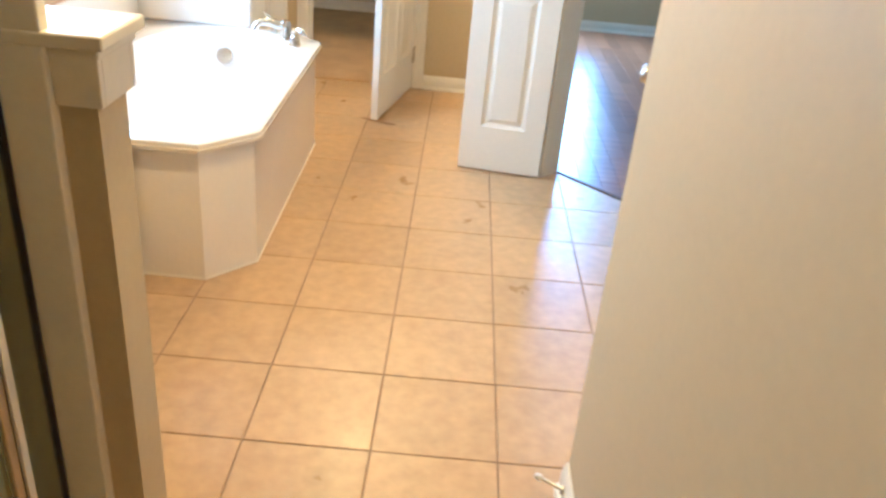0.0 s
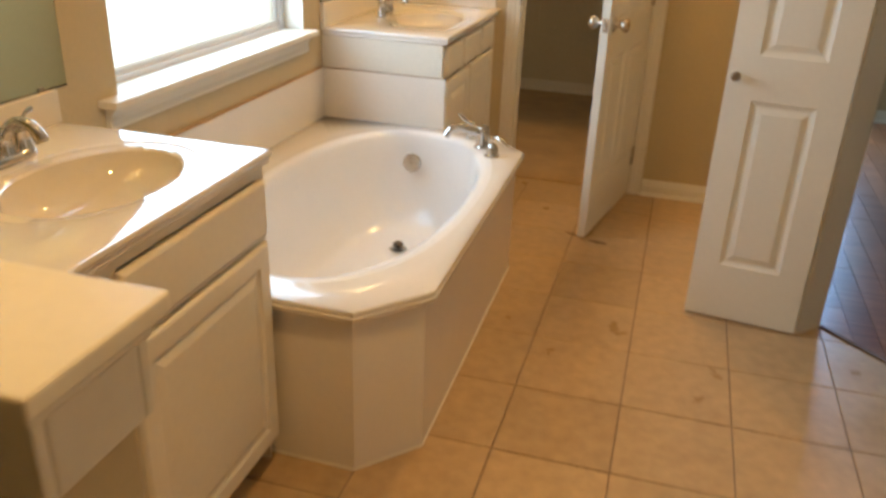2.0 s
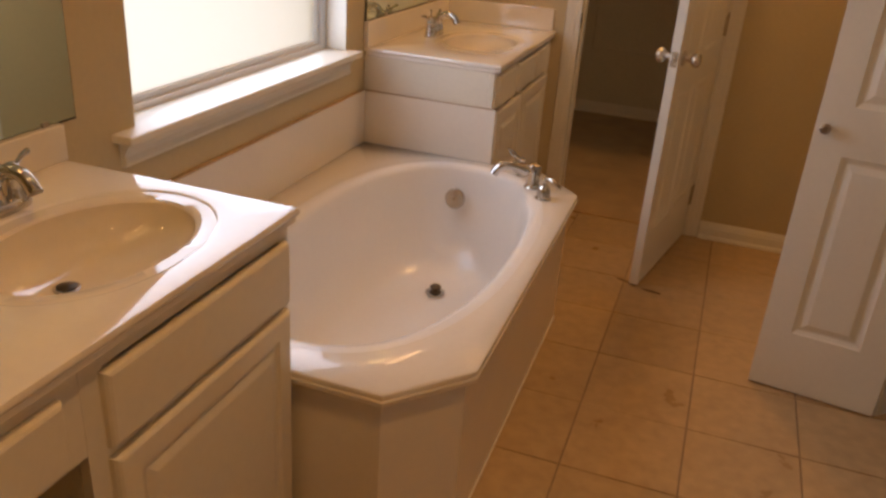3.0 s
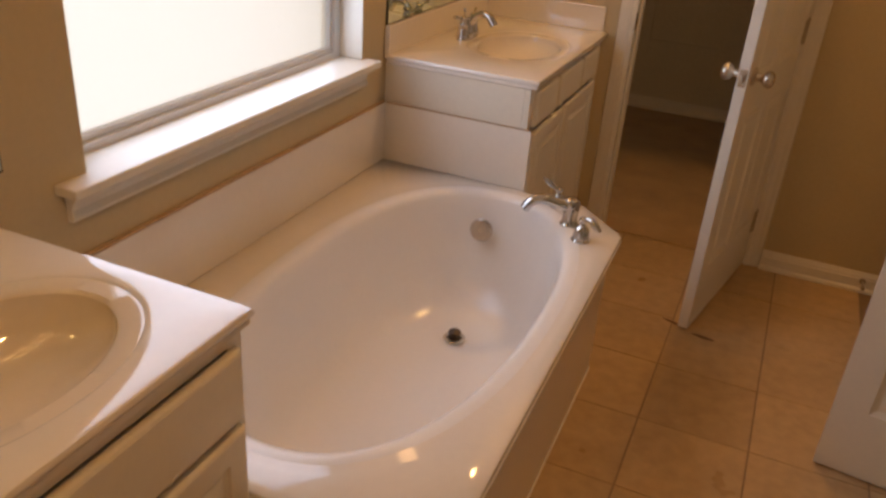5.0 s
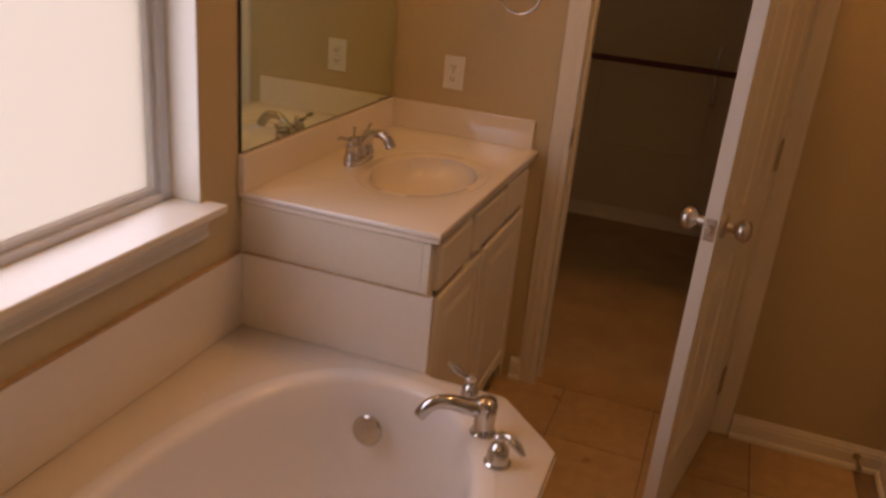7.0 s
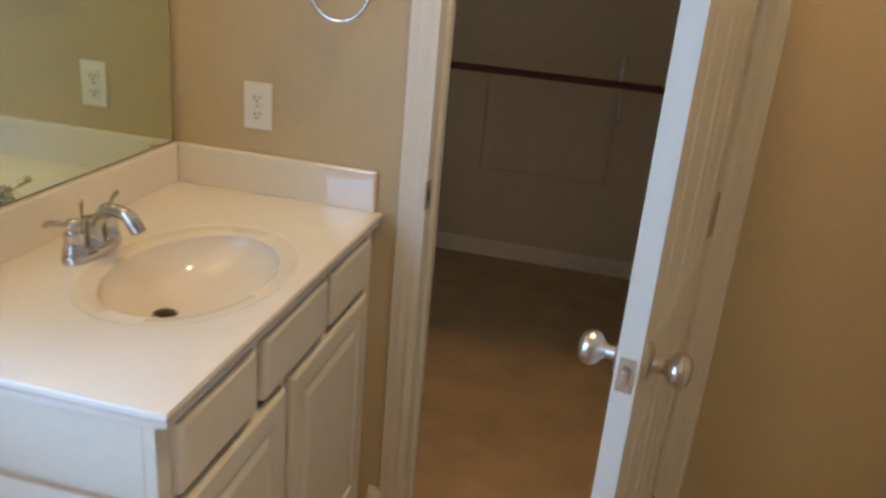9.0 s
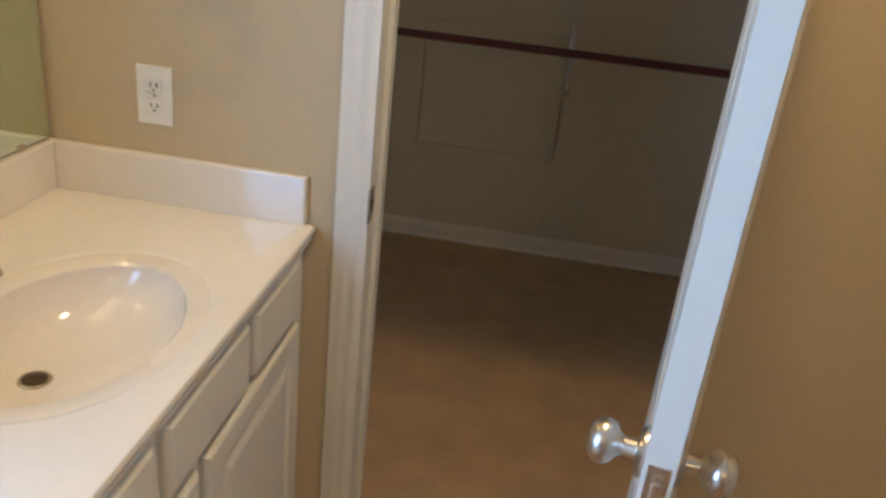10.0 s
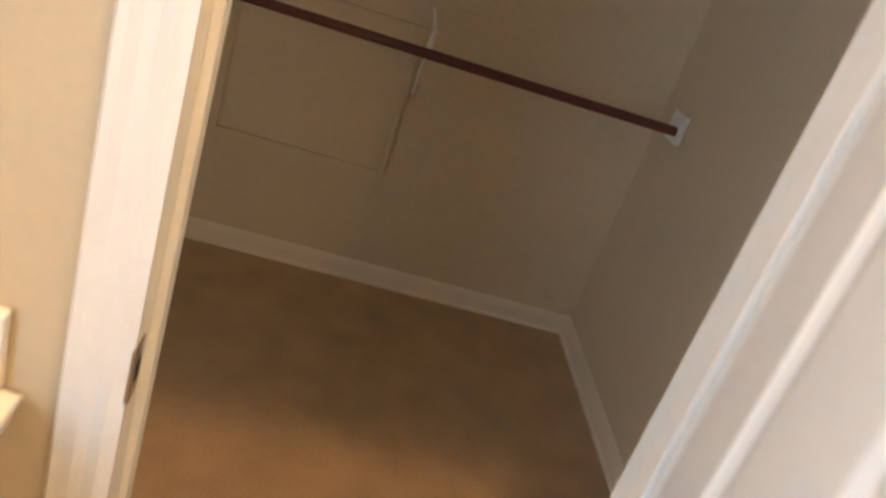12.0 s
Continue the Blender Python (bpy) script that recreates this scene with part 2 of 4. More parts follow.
# end wall with the closet doorway
JL, JR, HEAD = -0.785, -0.13, 2.06
wall("wall_end_left", [(LEFT, FAR), (JL - 0.012, FAR), (JL - 0.012, FAR + 0.12), (LEFT, FAR + 0.12)], -0.1, CEILING)
wall("wall_end_right", [(JR + 0.012, FAR), (0.50, FAR), (0.50, FAR + 0.12), (JR + 0.012, FAR + 0.12)], -0.1, CEILING)
wall("wall_end_over_door", [(JL - 0.012, FAR), (JR + 0.012, FAR), (JR + 0.012, FAR + 0.12), (JL - 0.012, FAR + 0.12)], HEAD + 0.012, CEILING)

# wall to the bedroom: straight part, slanted part with the double doorway, jog and near wall
SIDE = 0.43
d45 = math.sqrt(0.5)
wall("wall_bedroom_side", [(SIDE, 1.907), (SIDE + 0.115, 1.962), (SIDE + 0.115, FAR), (SIDE, FAR)], -0.1, CEILING)
wall("wall_slant_far", [(SIDE, 1.907), (0.577, 1.76), (0.662, 1.845), (SIDE + 0.115, 1.962)], -0.1, CEILING)
wall("wall_slant_near", [(1.167, 1.17), (1.40, 0.937), (1.52, 1.06), (1.252, 1.255)], -0.1, CEILING)
wall("wall_slant_over_door", [(0.577, 1.76), (1.167, 1.17), (1.252, 1.255), (0.662, 1.845)], 2.06, CEILING)
wall("wall_jog_side", [(1.40, -0.34), (1.52, -0.34), (1.52, 1.06), (1.40, 0.937)], -0.1, CEILING)
wall("wall_jog_front_near", [(0.508, -0.46), (0.605, -0.46), (0.605, -0.34), (0.508, -0.34)], -0.1, CEILING)
wall("wall_jog_front_over_door", [(0.605, -0.46), (1.40, -0.46), (1.40, -0.34), (0.605, -0.34)], 2.06, CEILING)
wall("wall_jog_front_far", [(1.40, -0.46), (1.52, -0.46), (1.52, -0.34), (1.40, -0.34)], -0.1, CEILING)
wall("wall_near_right", [(0.508, -3.4), (0.62, -3.4), (0.62, -0.46), (0.508, -0.46)], -0.1, CEILING)
wall("wall_behind", [(LEFT - 0.16, -3.52), (1.62, -3.52), (1.62, -3.4), (LEFT - 0.16, -3.4)], -0.1, CEILING)
wall("wall_cupboard_back", [(0.62, -1.6), (1.62, -1.6), (1.62, -1.5), (0.62, -1.5)], -0.1, CEILING)
wall("wall_cupboard_side", [(1.52, -1.5), (1.62, -1.5), (1.62, -0.34), (1.52, -0.34)], -0.1, CEILING)

# closet
CB = 5.16
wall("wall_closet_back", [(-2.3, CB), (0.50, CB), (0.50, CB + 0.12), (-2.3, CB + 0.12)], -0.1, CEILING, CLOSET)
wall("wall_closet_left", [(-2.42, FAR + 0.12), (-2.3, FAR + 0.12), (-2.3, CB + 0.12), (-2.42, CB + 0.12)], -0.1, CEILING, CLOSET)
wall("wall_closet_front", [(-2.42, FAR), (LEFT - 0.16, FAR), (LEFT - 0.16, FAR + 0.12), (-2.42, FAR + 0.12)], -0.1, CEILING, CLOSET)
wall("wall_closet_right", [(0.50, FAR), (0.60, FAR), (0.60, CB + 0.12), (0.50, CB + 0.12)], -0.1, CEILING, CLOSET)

# bedroom shell with its window
BW0, BW1, BZ0, BZ1, BF = 0.78, 1.345, 0.50, 1.95, 5.25
wall("wall_bedroom_window_left", [(0.60, BF), (BW0, BF), (BW0, BF + 0.14), (0.60, BF + 0.14)], -0.1, CEILING)
wall("wall_bedroom_window_right", [(BW1, BF), (5.0, BF), (5.0, BF + 0.14), (BW1, BF + 0.14)], -0.1, CEILING)
wall("wall_bedroom_window_lower", [(BW0, BF), (BW1, BF), (BW1, BF + 0.14), (BW0, BF + 0.14)], -0.1, BZ0)
wall("wall_bedroom_window_upper", [(BW0, BF), (BW1, BF), (BW1, BF + 0.14), (BW0, BF + 0.14)], BZ1, CEILING)
wall("wall_bedroom_right", [(5.0, 0.4), (5.12, 0.4), (5.12, BF + 0.14), (5.0, BF + 0.14)], -0.1, CEILING)
wall("wall_bedroom_near", [(1.42, 0.28), (5.12, 0.28), (5.12, 0.4), (1.42, 0.4)], -0.1, CEILING)
tagged(part("ceiling", box(-2.45, 5.2, -3.55, 5.45, CEILING, CEILING + 0.1), CEIL), kind="structure")

# floor slab under everything, then tiles, planks and carpet on it
tagged(part("floor", box(-2.45, 5.2, -3.55, 5.45, -0.12, -0.0032), GROUT), kind="structure")
carpet = tagged(part("carpet", box(-2.3, 0.5, FAR + 0.015, CB, -0.02, 0.006, 0.004), CARPET), "worn light brown cut-pile carpet on the closet floor", "carpet", kind="structure")

CAS = [(0, 0), (0.016, 0), (0.018, 0.012), (0.013, 0.026), (0.013, 0.040), (0.009, 0.054), (0.009, 0.063), (0, 0.068)]


def casing_leg(x, y, z0, z1, way, out, parent):
    """Upright door casing: profile across along 'way', thickness along 'out' (both in plan)."""
    w, o = Vector((*way, 0)), Vector((*out, 0))
    p = Vector((x, y, 0))
    return part("casing", loft([[p + w * v + o * u + Vector((0, 0, z)) for u, v in CAS] for z in (z0, z1)]), TRIM, parent)


def frame_closet():
    f = thing("door_frame_closet", "cream painted wooden door frame round the closet doorway", "door frame", (JL, FAR, 0), kind="structure")
    part("jamb", box(JL - 0.012, JL + 0.008, FAR - 0.017, FAR + 0.124, 0, HEAD), TRIM, f)
    part("jamb", box(JR - 0.008, JR + 0.012, FAR - 0.004, FAR + 0.124, 0, HEAD), TRIM, f)
    part("head", box(JL - 0.012, JR + 0.012, FAR - 0.004, FAR + 0.124, HEAD - 0.008, HEAD + 0.012), TRIM, f)
    part("stop", box(JL + 0.008, JL + 0.019, FAR + 0.042, FAR + 0.078, 0, HEAD - 0.01, 0.002), TRIM, f)
    part("stop", box(JR - 0.019, JR - 0.008, FAR + 0.042, FAR + 0.078, 0, HEAD - 0.01, 0.002), TRIM, f)
    casing_leg(JL + 0.003, FAR, 0, HEAD + 0.055, (-1, 0), (0, -1), f)
    casing_leg(JR - 0.003, FAR, 0, HEAD + 0.055, (1, 0), (0, -1), f)
    hc = loft([[Vector((x, FAR - u, HEAD - 0.003 + v)) for u, v in CAS] for x in (JL - 0.05, JR + 0.05)])
    part("casing", hc, TRIM, f)
    sp = part("strike_plate", box(JL + 0.006, JL + 0.0105, FAR - 0.019, FAR + 0.014, 0.917, 0.987, 0.001), BRASS, f, "tarnished metal strike plate")
    part("strike_hole", box(JL + 0.0095, JL + 0.0112, FAR - 0.009, FAR + 0.008, 0.939, 0.965), DARK, sp)


frame_closet()

fs = thing("door_frame_bedroom", "cream painted jamb of the slanted double doorway", "door frame", (0.58, 1.765, 0), kind="structure")
n45 = Vector((d45, d45))


def jamb45(px, py, side):
    p = Vector((px, py))
    a = Vector((d45, -d45)) * side
    q = [p - n45 * 0.004, p - n45 * 0.004 + a * 0.02, p + n45 * 0.124 + a * 0.02, p + n45 * 0.124]
    part("jamb", prism([tuple(v) for v in q], 0, 2.04), TRIM, fs)


jamb45(0.577, 1.76, 1)
jamb45(1.167, 1.17, -1)
for q in ((0.577, 1.76, (-d45, d45)), (1.167, 1.17, (d45, -d45))):
    casing_leg(q[0], q[1], 0, 2.1, q[2], (-d45, -d45), fs)
part("threshold", prism([(0.667, 1.835), (1.257, 1.245), (1.272, 1.26), (0.682, 1.85)], -0.006, 0.006, 0.002), KICK, fs, "dark metal strip between tile and wood")

baseboard((SIDE, FAR), (JR + 0.065, FAR))
baseboard((SIDE, 1.907), (SIDE, FAR))
baseboard((0.547, 1.79), (SIDE, 1.907))
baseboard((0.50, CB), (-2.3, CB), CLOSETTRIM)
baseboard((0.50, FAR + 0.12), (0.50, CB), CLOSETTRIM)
baseboard((0.508, -3.4), (0.508, -0.34))
baseboard((5.0, BF), (0.60, BF))
baseboard((JL - 0.055, FAR), (-0.88, FAR))

# ---- window ----
w1 = thing("window_1", "bright frosted window with white drywall return and painted wooden sill", "window", (-1.52, 1.37, WZ0), kind="structure")
fx0, fx1 = -1.57, -1.53
for a in ((WY0, WY0 + 0.035, WZ0, WZ1), (WY1 - 0.035, WY1, WZ0, WZ1), (WY0 + 0.035, WY1 - 0.035, WZ0, WZ0 + 0.04), (WY0 + 0.035, WY1 - 0.035, WZ1 - 0.035, WZ1)):
    part("window_frame", box(fx0, fx1, a[0], a[1], a[2], a[3], 0.004), VINYL, w1)
for a in ((WY0 + 0.035, WY0 + 0.05, WZ0 + 0.04, WZ1 - 0.035), (WY1 - 0.05, WY1 - 0.035, WZ0 + 0.04, WZ1 - 0.035), (WY0 + 0.05, WY1 - 0.05, WZ0 + 0.04, WZ0 + 0.055)):
    part("glazing_bead", box(fx0 + 0.004, fx1 - 0.012, a[0], a[1], a[2], a[3], 0.003), VINYL, w1)
for a in ((LEFT - 0.085, LEFT - 0.001, WY0, WY0 + 0.003, 0.906, WZ1 - 0.001), (LEFT - 0.085, LEFT - 0.001, WY1 - 0.003, WY1, 0.906, WZ1 - 0.001), (LEFT - 0.085, LEFT - 0.001, WY0 + 0.003, WY1 - 0.003, WZ1 - 0.003, WZ1)):
    part("return_lining", box(*a), TRIM, w1)
pane = part("pane", box(-1.562, -1.556, WY0 + 0.04, WY1 - 0.04, WZ0 + 0.045, WZ1 - 0.04), FROST, w1, "frosted glass pane")
pane.visible_shadow = False
sill = part("window_sill", box(-1.53, -1.389, 0.668, 1.966, 0.882, 0.904, 0.006, 3), TRIM, w1)
SILL_AP = [(0, 0.816), (0.014, 0.816), (0.018, 0.826), (0.014, 0.841), (0.018, 0.856), (0.03, 0.871), (0.038, 0.882), (0, 0.882)]
part("sill_apron", loft([[Vector((LEFT + u, y, v)) for u, v in SILL_AP] for y in (0.69, 1.945)]), TRIM, w1)
tagged(part("backdrop", box(-2.2, -2.18, -0.6, 3.4, -0.2, 3.2), SKYGLOW), kind="structure")

w2 = thing("window_2", "bedroom window with white horizontal blinds", "window", (1.06, BF, BZ0), kind="structure")
for a in ((BW0, BW0 + 0.04, BZ0, BZ1), (BW1 - 0.04, BW1, BZ0, BZ1), (BW0 + 0.04, BW1 - 0.04, BZ0, BZ0 + 0.04), (BW0 + 0.04, BW1 - 0.04, BZ1 - 0.04, BZ1)):
    part("window_frame", box(a[0], a[1], BF + 0.06, BF + 0.1, a[2], a[3], 0.004), TRIM, w2)
p2 = part("pane", box(BW0 + 0.04, BW1 - 0.04, BF + 0.075, BF + 0.08, BZ0 + 0.04, BZ1 - 0.04), glass("clear_glass", (0.95, 0.97, 1), 0.0), w2)
p2.visible_shadow = False
part("window_sill", box(BW0 - 0.03, BW1 + 0.03, BF - 0.03, BF + 0.06, BZ0 - 0.02, BZ0, 0.004), TRIM, w2)
for i in range(34):
    z = BZ0 + 0.05 + i * 0.041
    s = box(BW0 + 0.02, BW1 - 0.02, -0.022, 0.022, -0.0012, 0.0012)
    bmesh.ops.rotate(s, verts=s.verts, cent=(0, 0, 0), matrix=Matrix.Rotation(radians(28), 3, "X"))
    bmesh.ops.translate(s, verts=s.verts, vec=(0, BF + 0.03, z))
    part("slat", s, PLASTIC, w2)
tagged(part("backdrop", box(-0.4, 3.0, 6.2, 6.22, -0.2, 3.4), glow("blue_outdoors", (0.45, 0.68, 1.0), 5.0)), kind="structure")


# ---- doors ----
def panel_leaf(bm_name, width, height, thick, columns, rows, parent):
    """A moulded door leaf: slab with raised panels sunk in coves on both faces. Local: x along the width from the hinge, y across, z up."""
    stile = 0.095 if columns == 2 else 0.092
    mid = 0.075
    pw = (width - 2 * stile - (columns - 1) * mid) / columns
    xs = [0.0]
    for c in range(columns):
        xs += [stile + c * (pw + mid), stile + c * (pw + mid) + pw]
    xs.append(width)
    zs = [0.0]
    for z0, z1 in rows:
        zs += [z0, z1]
    zs.append(height)
    bm = bmesh.new()
    half = thick / 2
    for side in (-1, 1):
        for i in range(len(xs) - 1):
            for j in range(len(zs) - 1):
                x0, x1, z0, z1 = xs[i], xs[i + 1], zs[j], zs[j + 1]
                if i % 2 == 1 and j % 2 == 1:
                    steps = [(0, 0), (0.006, -0.004), (0.016, -0.008), (0.022, -0.008), (0.040, -0.0015), (0.043, -0.001)]
                    prev = None
                    for inset, dep in steps:
                        y = side * (half + dep)
                        ring = [bm.verts.new(v) for v in ((x0 + inset, y, z0 + inset), (x1 - inset, y, z0 + inset), (x1 - inset, y, z1 - inset), (x0 + inset, y, z1 - inset))]
                        if prev:
                            for k in range(4):
                                bm.faces.new((prev[k], prev[(k + 1) % 4], ring[(k + 1) % 4], ring[k]))
                        prev = ring
                    bm.faces.new(prev)
                else:
                    y = side * half
                    bm.faces.new([bm.verts.new(v) for v in ((x0, y, z0), (x1, y, z0), (x1, y, z1), (x0, y, z1))])
    for a, b in (((0, 0), (width, 0)), ((width, 0), (width, height)), ((width, height), (0, height)), ((0, height), (0, 0))):
        bm.faces.new([bm.verts.new(v) for v in ((a[0], -half, a[1]), (b[0], -half, b[1]), (b[0], half, b[1]), (a[0], half, a[1]))])
    bmesh.ops.remove_doubles(bm, verts=bm.verts, dist=0.0002)
    return part(bm_name, bm, DOOR, parent, local=True)


def door_knob(parent, x, z, half, side, scale=1.0):
    s = scale
    k = part("door_knob", lathe([(0.031 * s, 0), (0.031 * s, 0.004 * s), (0.026 * s, 0.009 * s), (0.013 * s, 0.011 * s), (0.011 * s, 0.026 * s), (0.015 * s, 0.032 * s), (0.024 * s, 0.038 * s), (0.0285 * s, 0.048 * s), (0.027 * s, 0.058 * s), (0.020 * s, 0.065 * s), (0.010 * s, 0.068 * s), (0, 0.0685 * s)], (0, side, 0), (x, side * half, z), 28), NICKEL, parent, "round satin nickel knob", smooth=True, local=True)
    return k


def hinge(parent, x, z, y):
    h = part("hinge", box(x - 0.004, x + 0.03, y - 0.002, y + 0.002, z - 0.045, z + 0.045, 0.001), BRASS, parent, local=True)
    part("hinge_pin", lathe([(0.006, -0.048), (0.006, 0.048), (0.004, 0.052), (0, 0.053)], (0, 0, 1), (x - 0.004, y, z), 12), BRASS, h, smooth=True, local=True)


SIX = [(0.23, 0.80), (0.93, 1.52), (1.63, 1.93)]
# closet door, half open into the bathroom
hx, hy, W2 = -0.15, 3.033, 0.71
ang = math.degrees(math.atan2(2.32 - hy, -0.29 - hx))
d1 = thing("door_1", "cream six-panel closet door standing half open", "door", (hx, hy, 0.012), ang, kind="structure")
panel_leaf("leaf", W2, 2.03, 0.035, 2, SIX, d1)
door_knob(d1, W2 - 0.06, 0.943, 0.0175, 1)
door_knob(d1, W2 - 0.06, 0.943, 0.0175, -1)
lp = part("latch_plate", box(W2 - 0.0005, W2 + 0.0015, -0.0125, 0.0125, 0.915, 0.971, 0.0005), NICKEL, d1, local=True)
part("latch_bolt", box(W2 + 0.001, W2 + 0.011, -0.006, 0.006, 0.931, 0.955, 0.003), NICKEL, lp, local=True)
for z in (0.2, 1.0, 1.82):
    hinge(d1, 0.0, z, 0.019)

# narrow leaf of the bedroom double door, folded back into the bathroom
FOUR = [(0.215, 0.825), (0.975, 1.88)]
lx, ly = 0.576, 1.738
ang = math.degrees(math.atan2(1.792 - ly, 0.198 - lx))
d2 = thing("door_2", "narrow cream two-panel leaf of a double door, open", "door", (lx, ly, 0.01), ang, kind="structure")
panel_leaf("leaf", 0.392, 2.03, 0.035, 1, FOUR, d2)
for sd in (1,):
    part("small_knob", lathe([(0.011, 0), (0.009, 0.004), (0.006, 0.010), (0.010, 0.016), (0.0155, 0.022), (0.016, 0.028), (0.011, 0.034), (0, 0.0355)], (0, sd, 0), (0.362, sd * 0.0175, 0.905), 20), BRASS, d2, "small dark metal knob", smooth=True, local=True)
for z in (0.2, 1.0, 1.82):
    hinge(d2, 0.0, z, -0.019)

# cupboard door by the jog, standing open along the room
ang = math.degrees(math.atan2(0.314 + 0.45, 0.752 - 0.645))
d3 = thing("door_3", "cream panel door standing wide open", "door", (0.645, -0.332, 0.012), ang, kind="structure")
panel_leaf("leaf", 0.77, 2.03, 0.035, 2, SIX, d3)
door_knob(d3, 0.77 - 0.06, 0.875, 0.0175, 1)
door_knob(d3, 0.77 - 0.06, 0.875, 0.0175, -1)
fr3 = thing("door_frame_cupboard", "cream painted door frame", "door frame", (0.61, -0.34, 0), kind="structure")
part("jamb", box(0.605, 0.622, -0.464, -0.336, 0, 2.06), TRIM, fr3)
part("jamb", box(1.383, 1.40, -0.464, -0.336, 0, 2.06), TRIM, fr3)

ds = thing("door_stop", "metal door stop with white rubber tip on the baseboard", "door stop", (0.494, -0.40, 0.05))
part("rod", lathe([(0.013, 0), (0.013, 0.003), (0.0045, 0.006), (0.0045, 0.062)], (-1, 0.6, 0.05), (0.494, -0.40, 0.05), 14), NICKEL, ds, smooth=True)
part("tip", lathe([(0.0045, 0.058), (0.0085, 0.062), (0.0085, 0.074), (0.006, 0.078), (0, 0.079)], (-1, 0.6, 0.05), (0.494, -0.40, 0.05), 14), RUBBER, ds, "white rubber tip", smooth=True)
ds2 = thing("door_stop", "metal door stop on the baseboard", "door stop", (0.34, FAR - 0.014, 0.05))
part("rod", lathe([(0.013, 0), (0.013, 0.003), (0.0045, 0.006), (0.0045, 0.062)], (0, -1, 0), (0.34, FAR - 0.014, 0.05), 14), BRASS, ds2, smooth=True)
part("tip", lathe([(0.0045, 0.058), (0.0085, 0.062), (0.0085, 0.074), (0.006, 0.078), (0, 0.079)], (0, -1, 0), (0.34, FAR - 0.014, 0.05), 14), BRASS, ds2, smooth=True)


# ---- tub ----
def oval(cx, cy, ax, ay, z, n, p=2.25, start=0.0):
    pts = []
    for i in range(n):
        a = 2 * math.pi * i / n + start
        c, s = math.cos(a), math.sin(a)
        r = (abs(c / ax) ** p + abs(s / ay) ** p) ** (-1 / p)
        pts.append(Vector((cx + r * c, cy + r * s, z)))
    return pts


def on_polygon(poly, cx, cy, a, z):
    """Where the ray at angle a from the centre leaves the polygon."""
    d = Vector((math.cos(a), math.sin(a)))
    best = None
    for i in range(len(poly)):
        p, q = Vector(poly[i]), Vector(poly[(i + 1) % len(poly)])
        e = q - p
        den = d.x * e.y - d.y * e.x
        if abs(den) < 1e-9:
            continue
        w = p - Vector((cx, cy))
        t = (w.x * e.y - w.y * e.x) / den
        u = (w.x * d.y - w.y * d.x) / den
        if t > 0 and -1e-6 <= u <= 1 + 1e-6 and (best is None or t < best):
            best = t
    return Vector((cx + d.x * best, cy + d.y * best, z))


def angles(poly, cx, cy, n):
    """Even angles, with the corners of the polygon among them."""
    even = [2 * math.pi * i / n for i in range(n)]
    for x, y in poly:
        a = math.atan2(y - cy, x - cx) % (2 * math.pi)
        k = min(range(n), key=lambda i: abs(even[i] - a))
        even[k] = a
    return sorted(even)


def oval_at(cx, cy, ax, ay, z, angs, p):
    out = []
    for a in angs:
        c, s = math.cos(a), math.sin(a)
        r = (abs(c / ax) ** p + abs(s / ay) ** p) ** (-1 / p)
        out.append(Vector((cx + r * c, cy + r * s, z)))
    return out


def grown(poly, d):
    """The polygon moved outwards by d (given counter-clockwise)."""
    n, out = len(poly), []
    for i in range(n):
        p0, p1, p2 = Vector(poly[i - 1]), Vector(poly[i]), Vector(poly[(i + 1) % n])
        e1, e2 = (p1 - p0).normalized(), (p2 - p1).normalized()
        n1, n2 = Vector((e1.y, -e1.x)), Vector((e2.y, -e2.x))
        m = (n1 + n2) / (1 + n1.dot(n2))
        out.append(tuple(p1 + m * d))
    return out


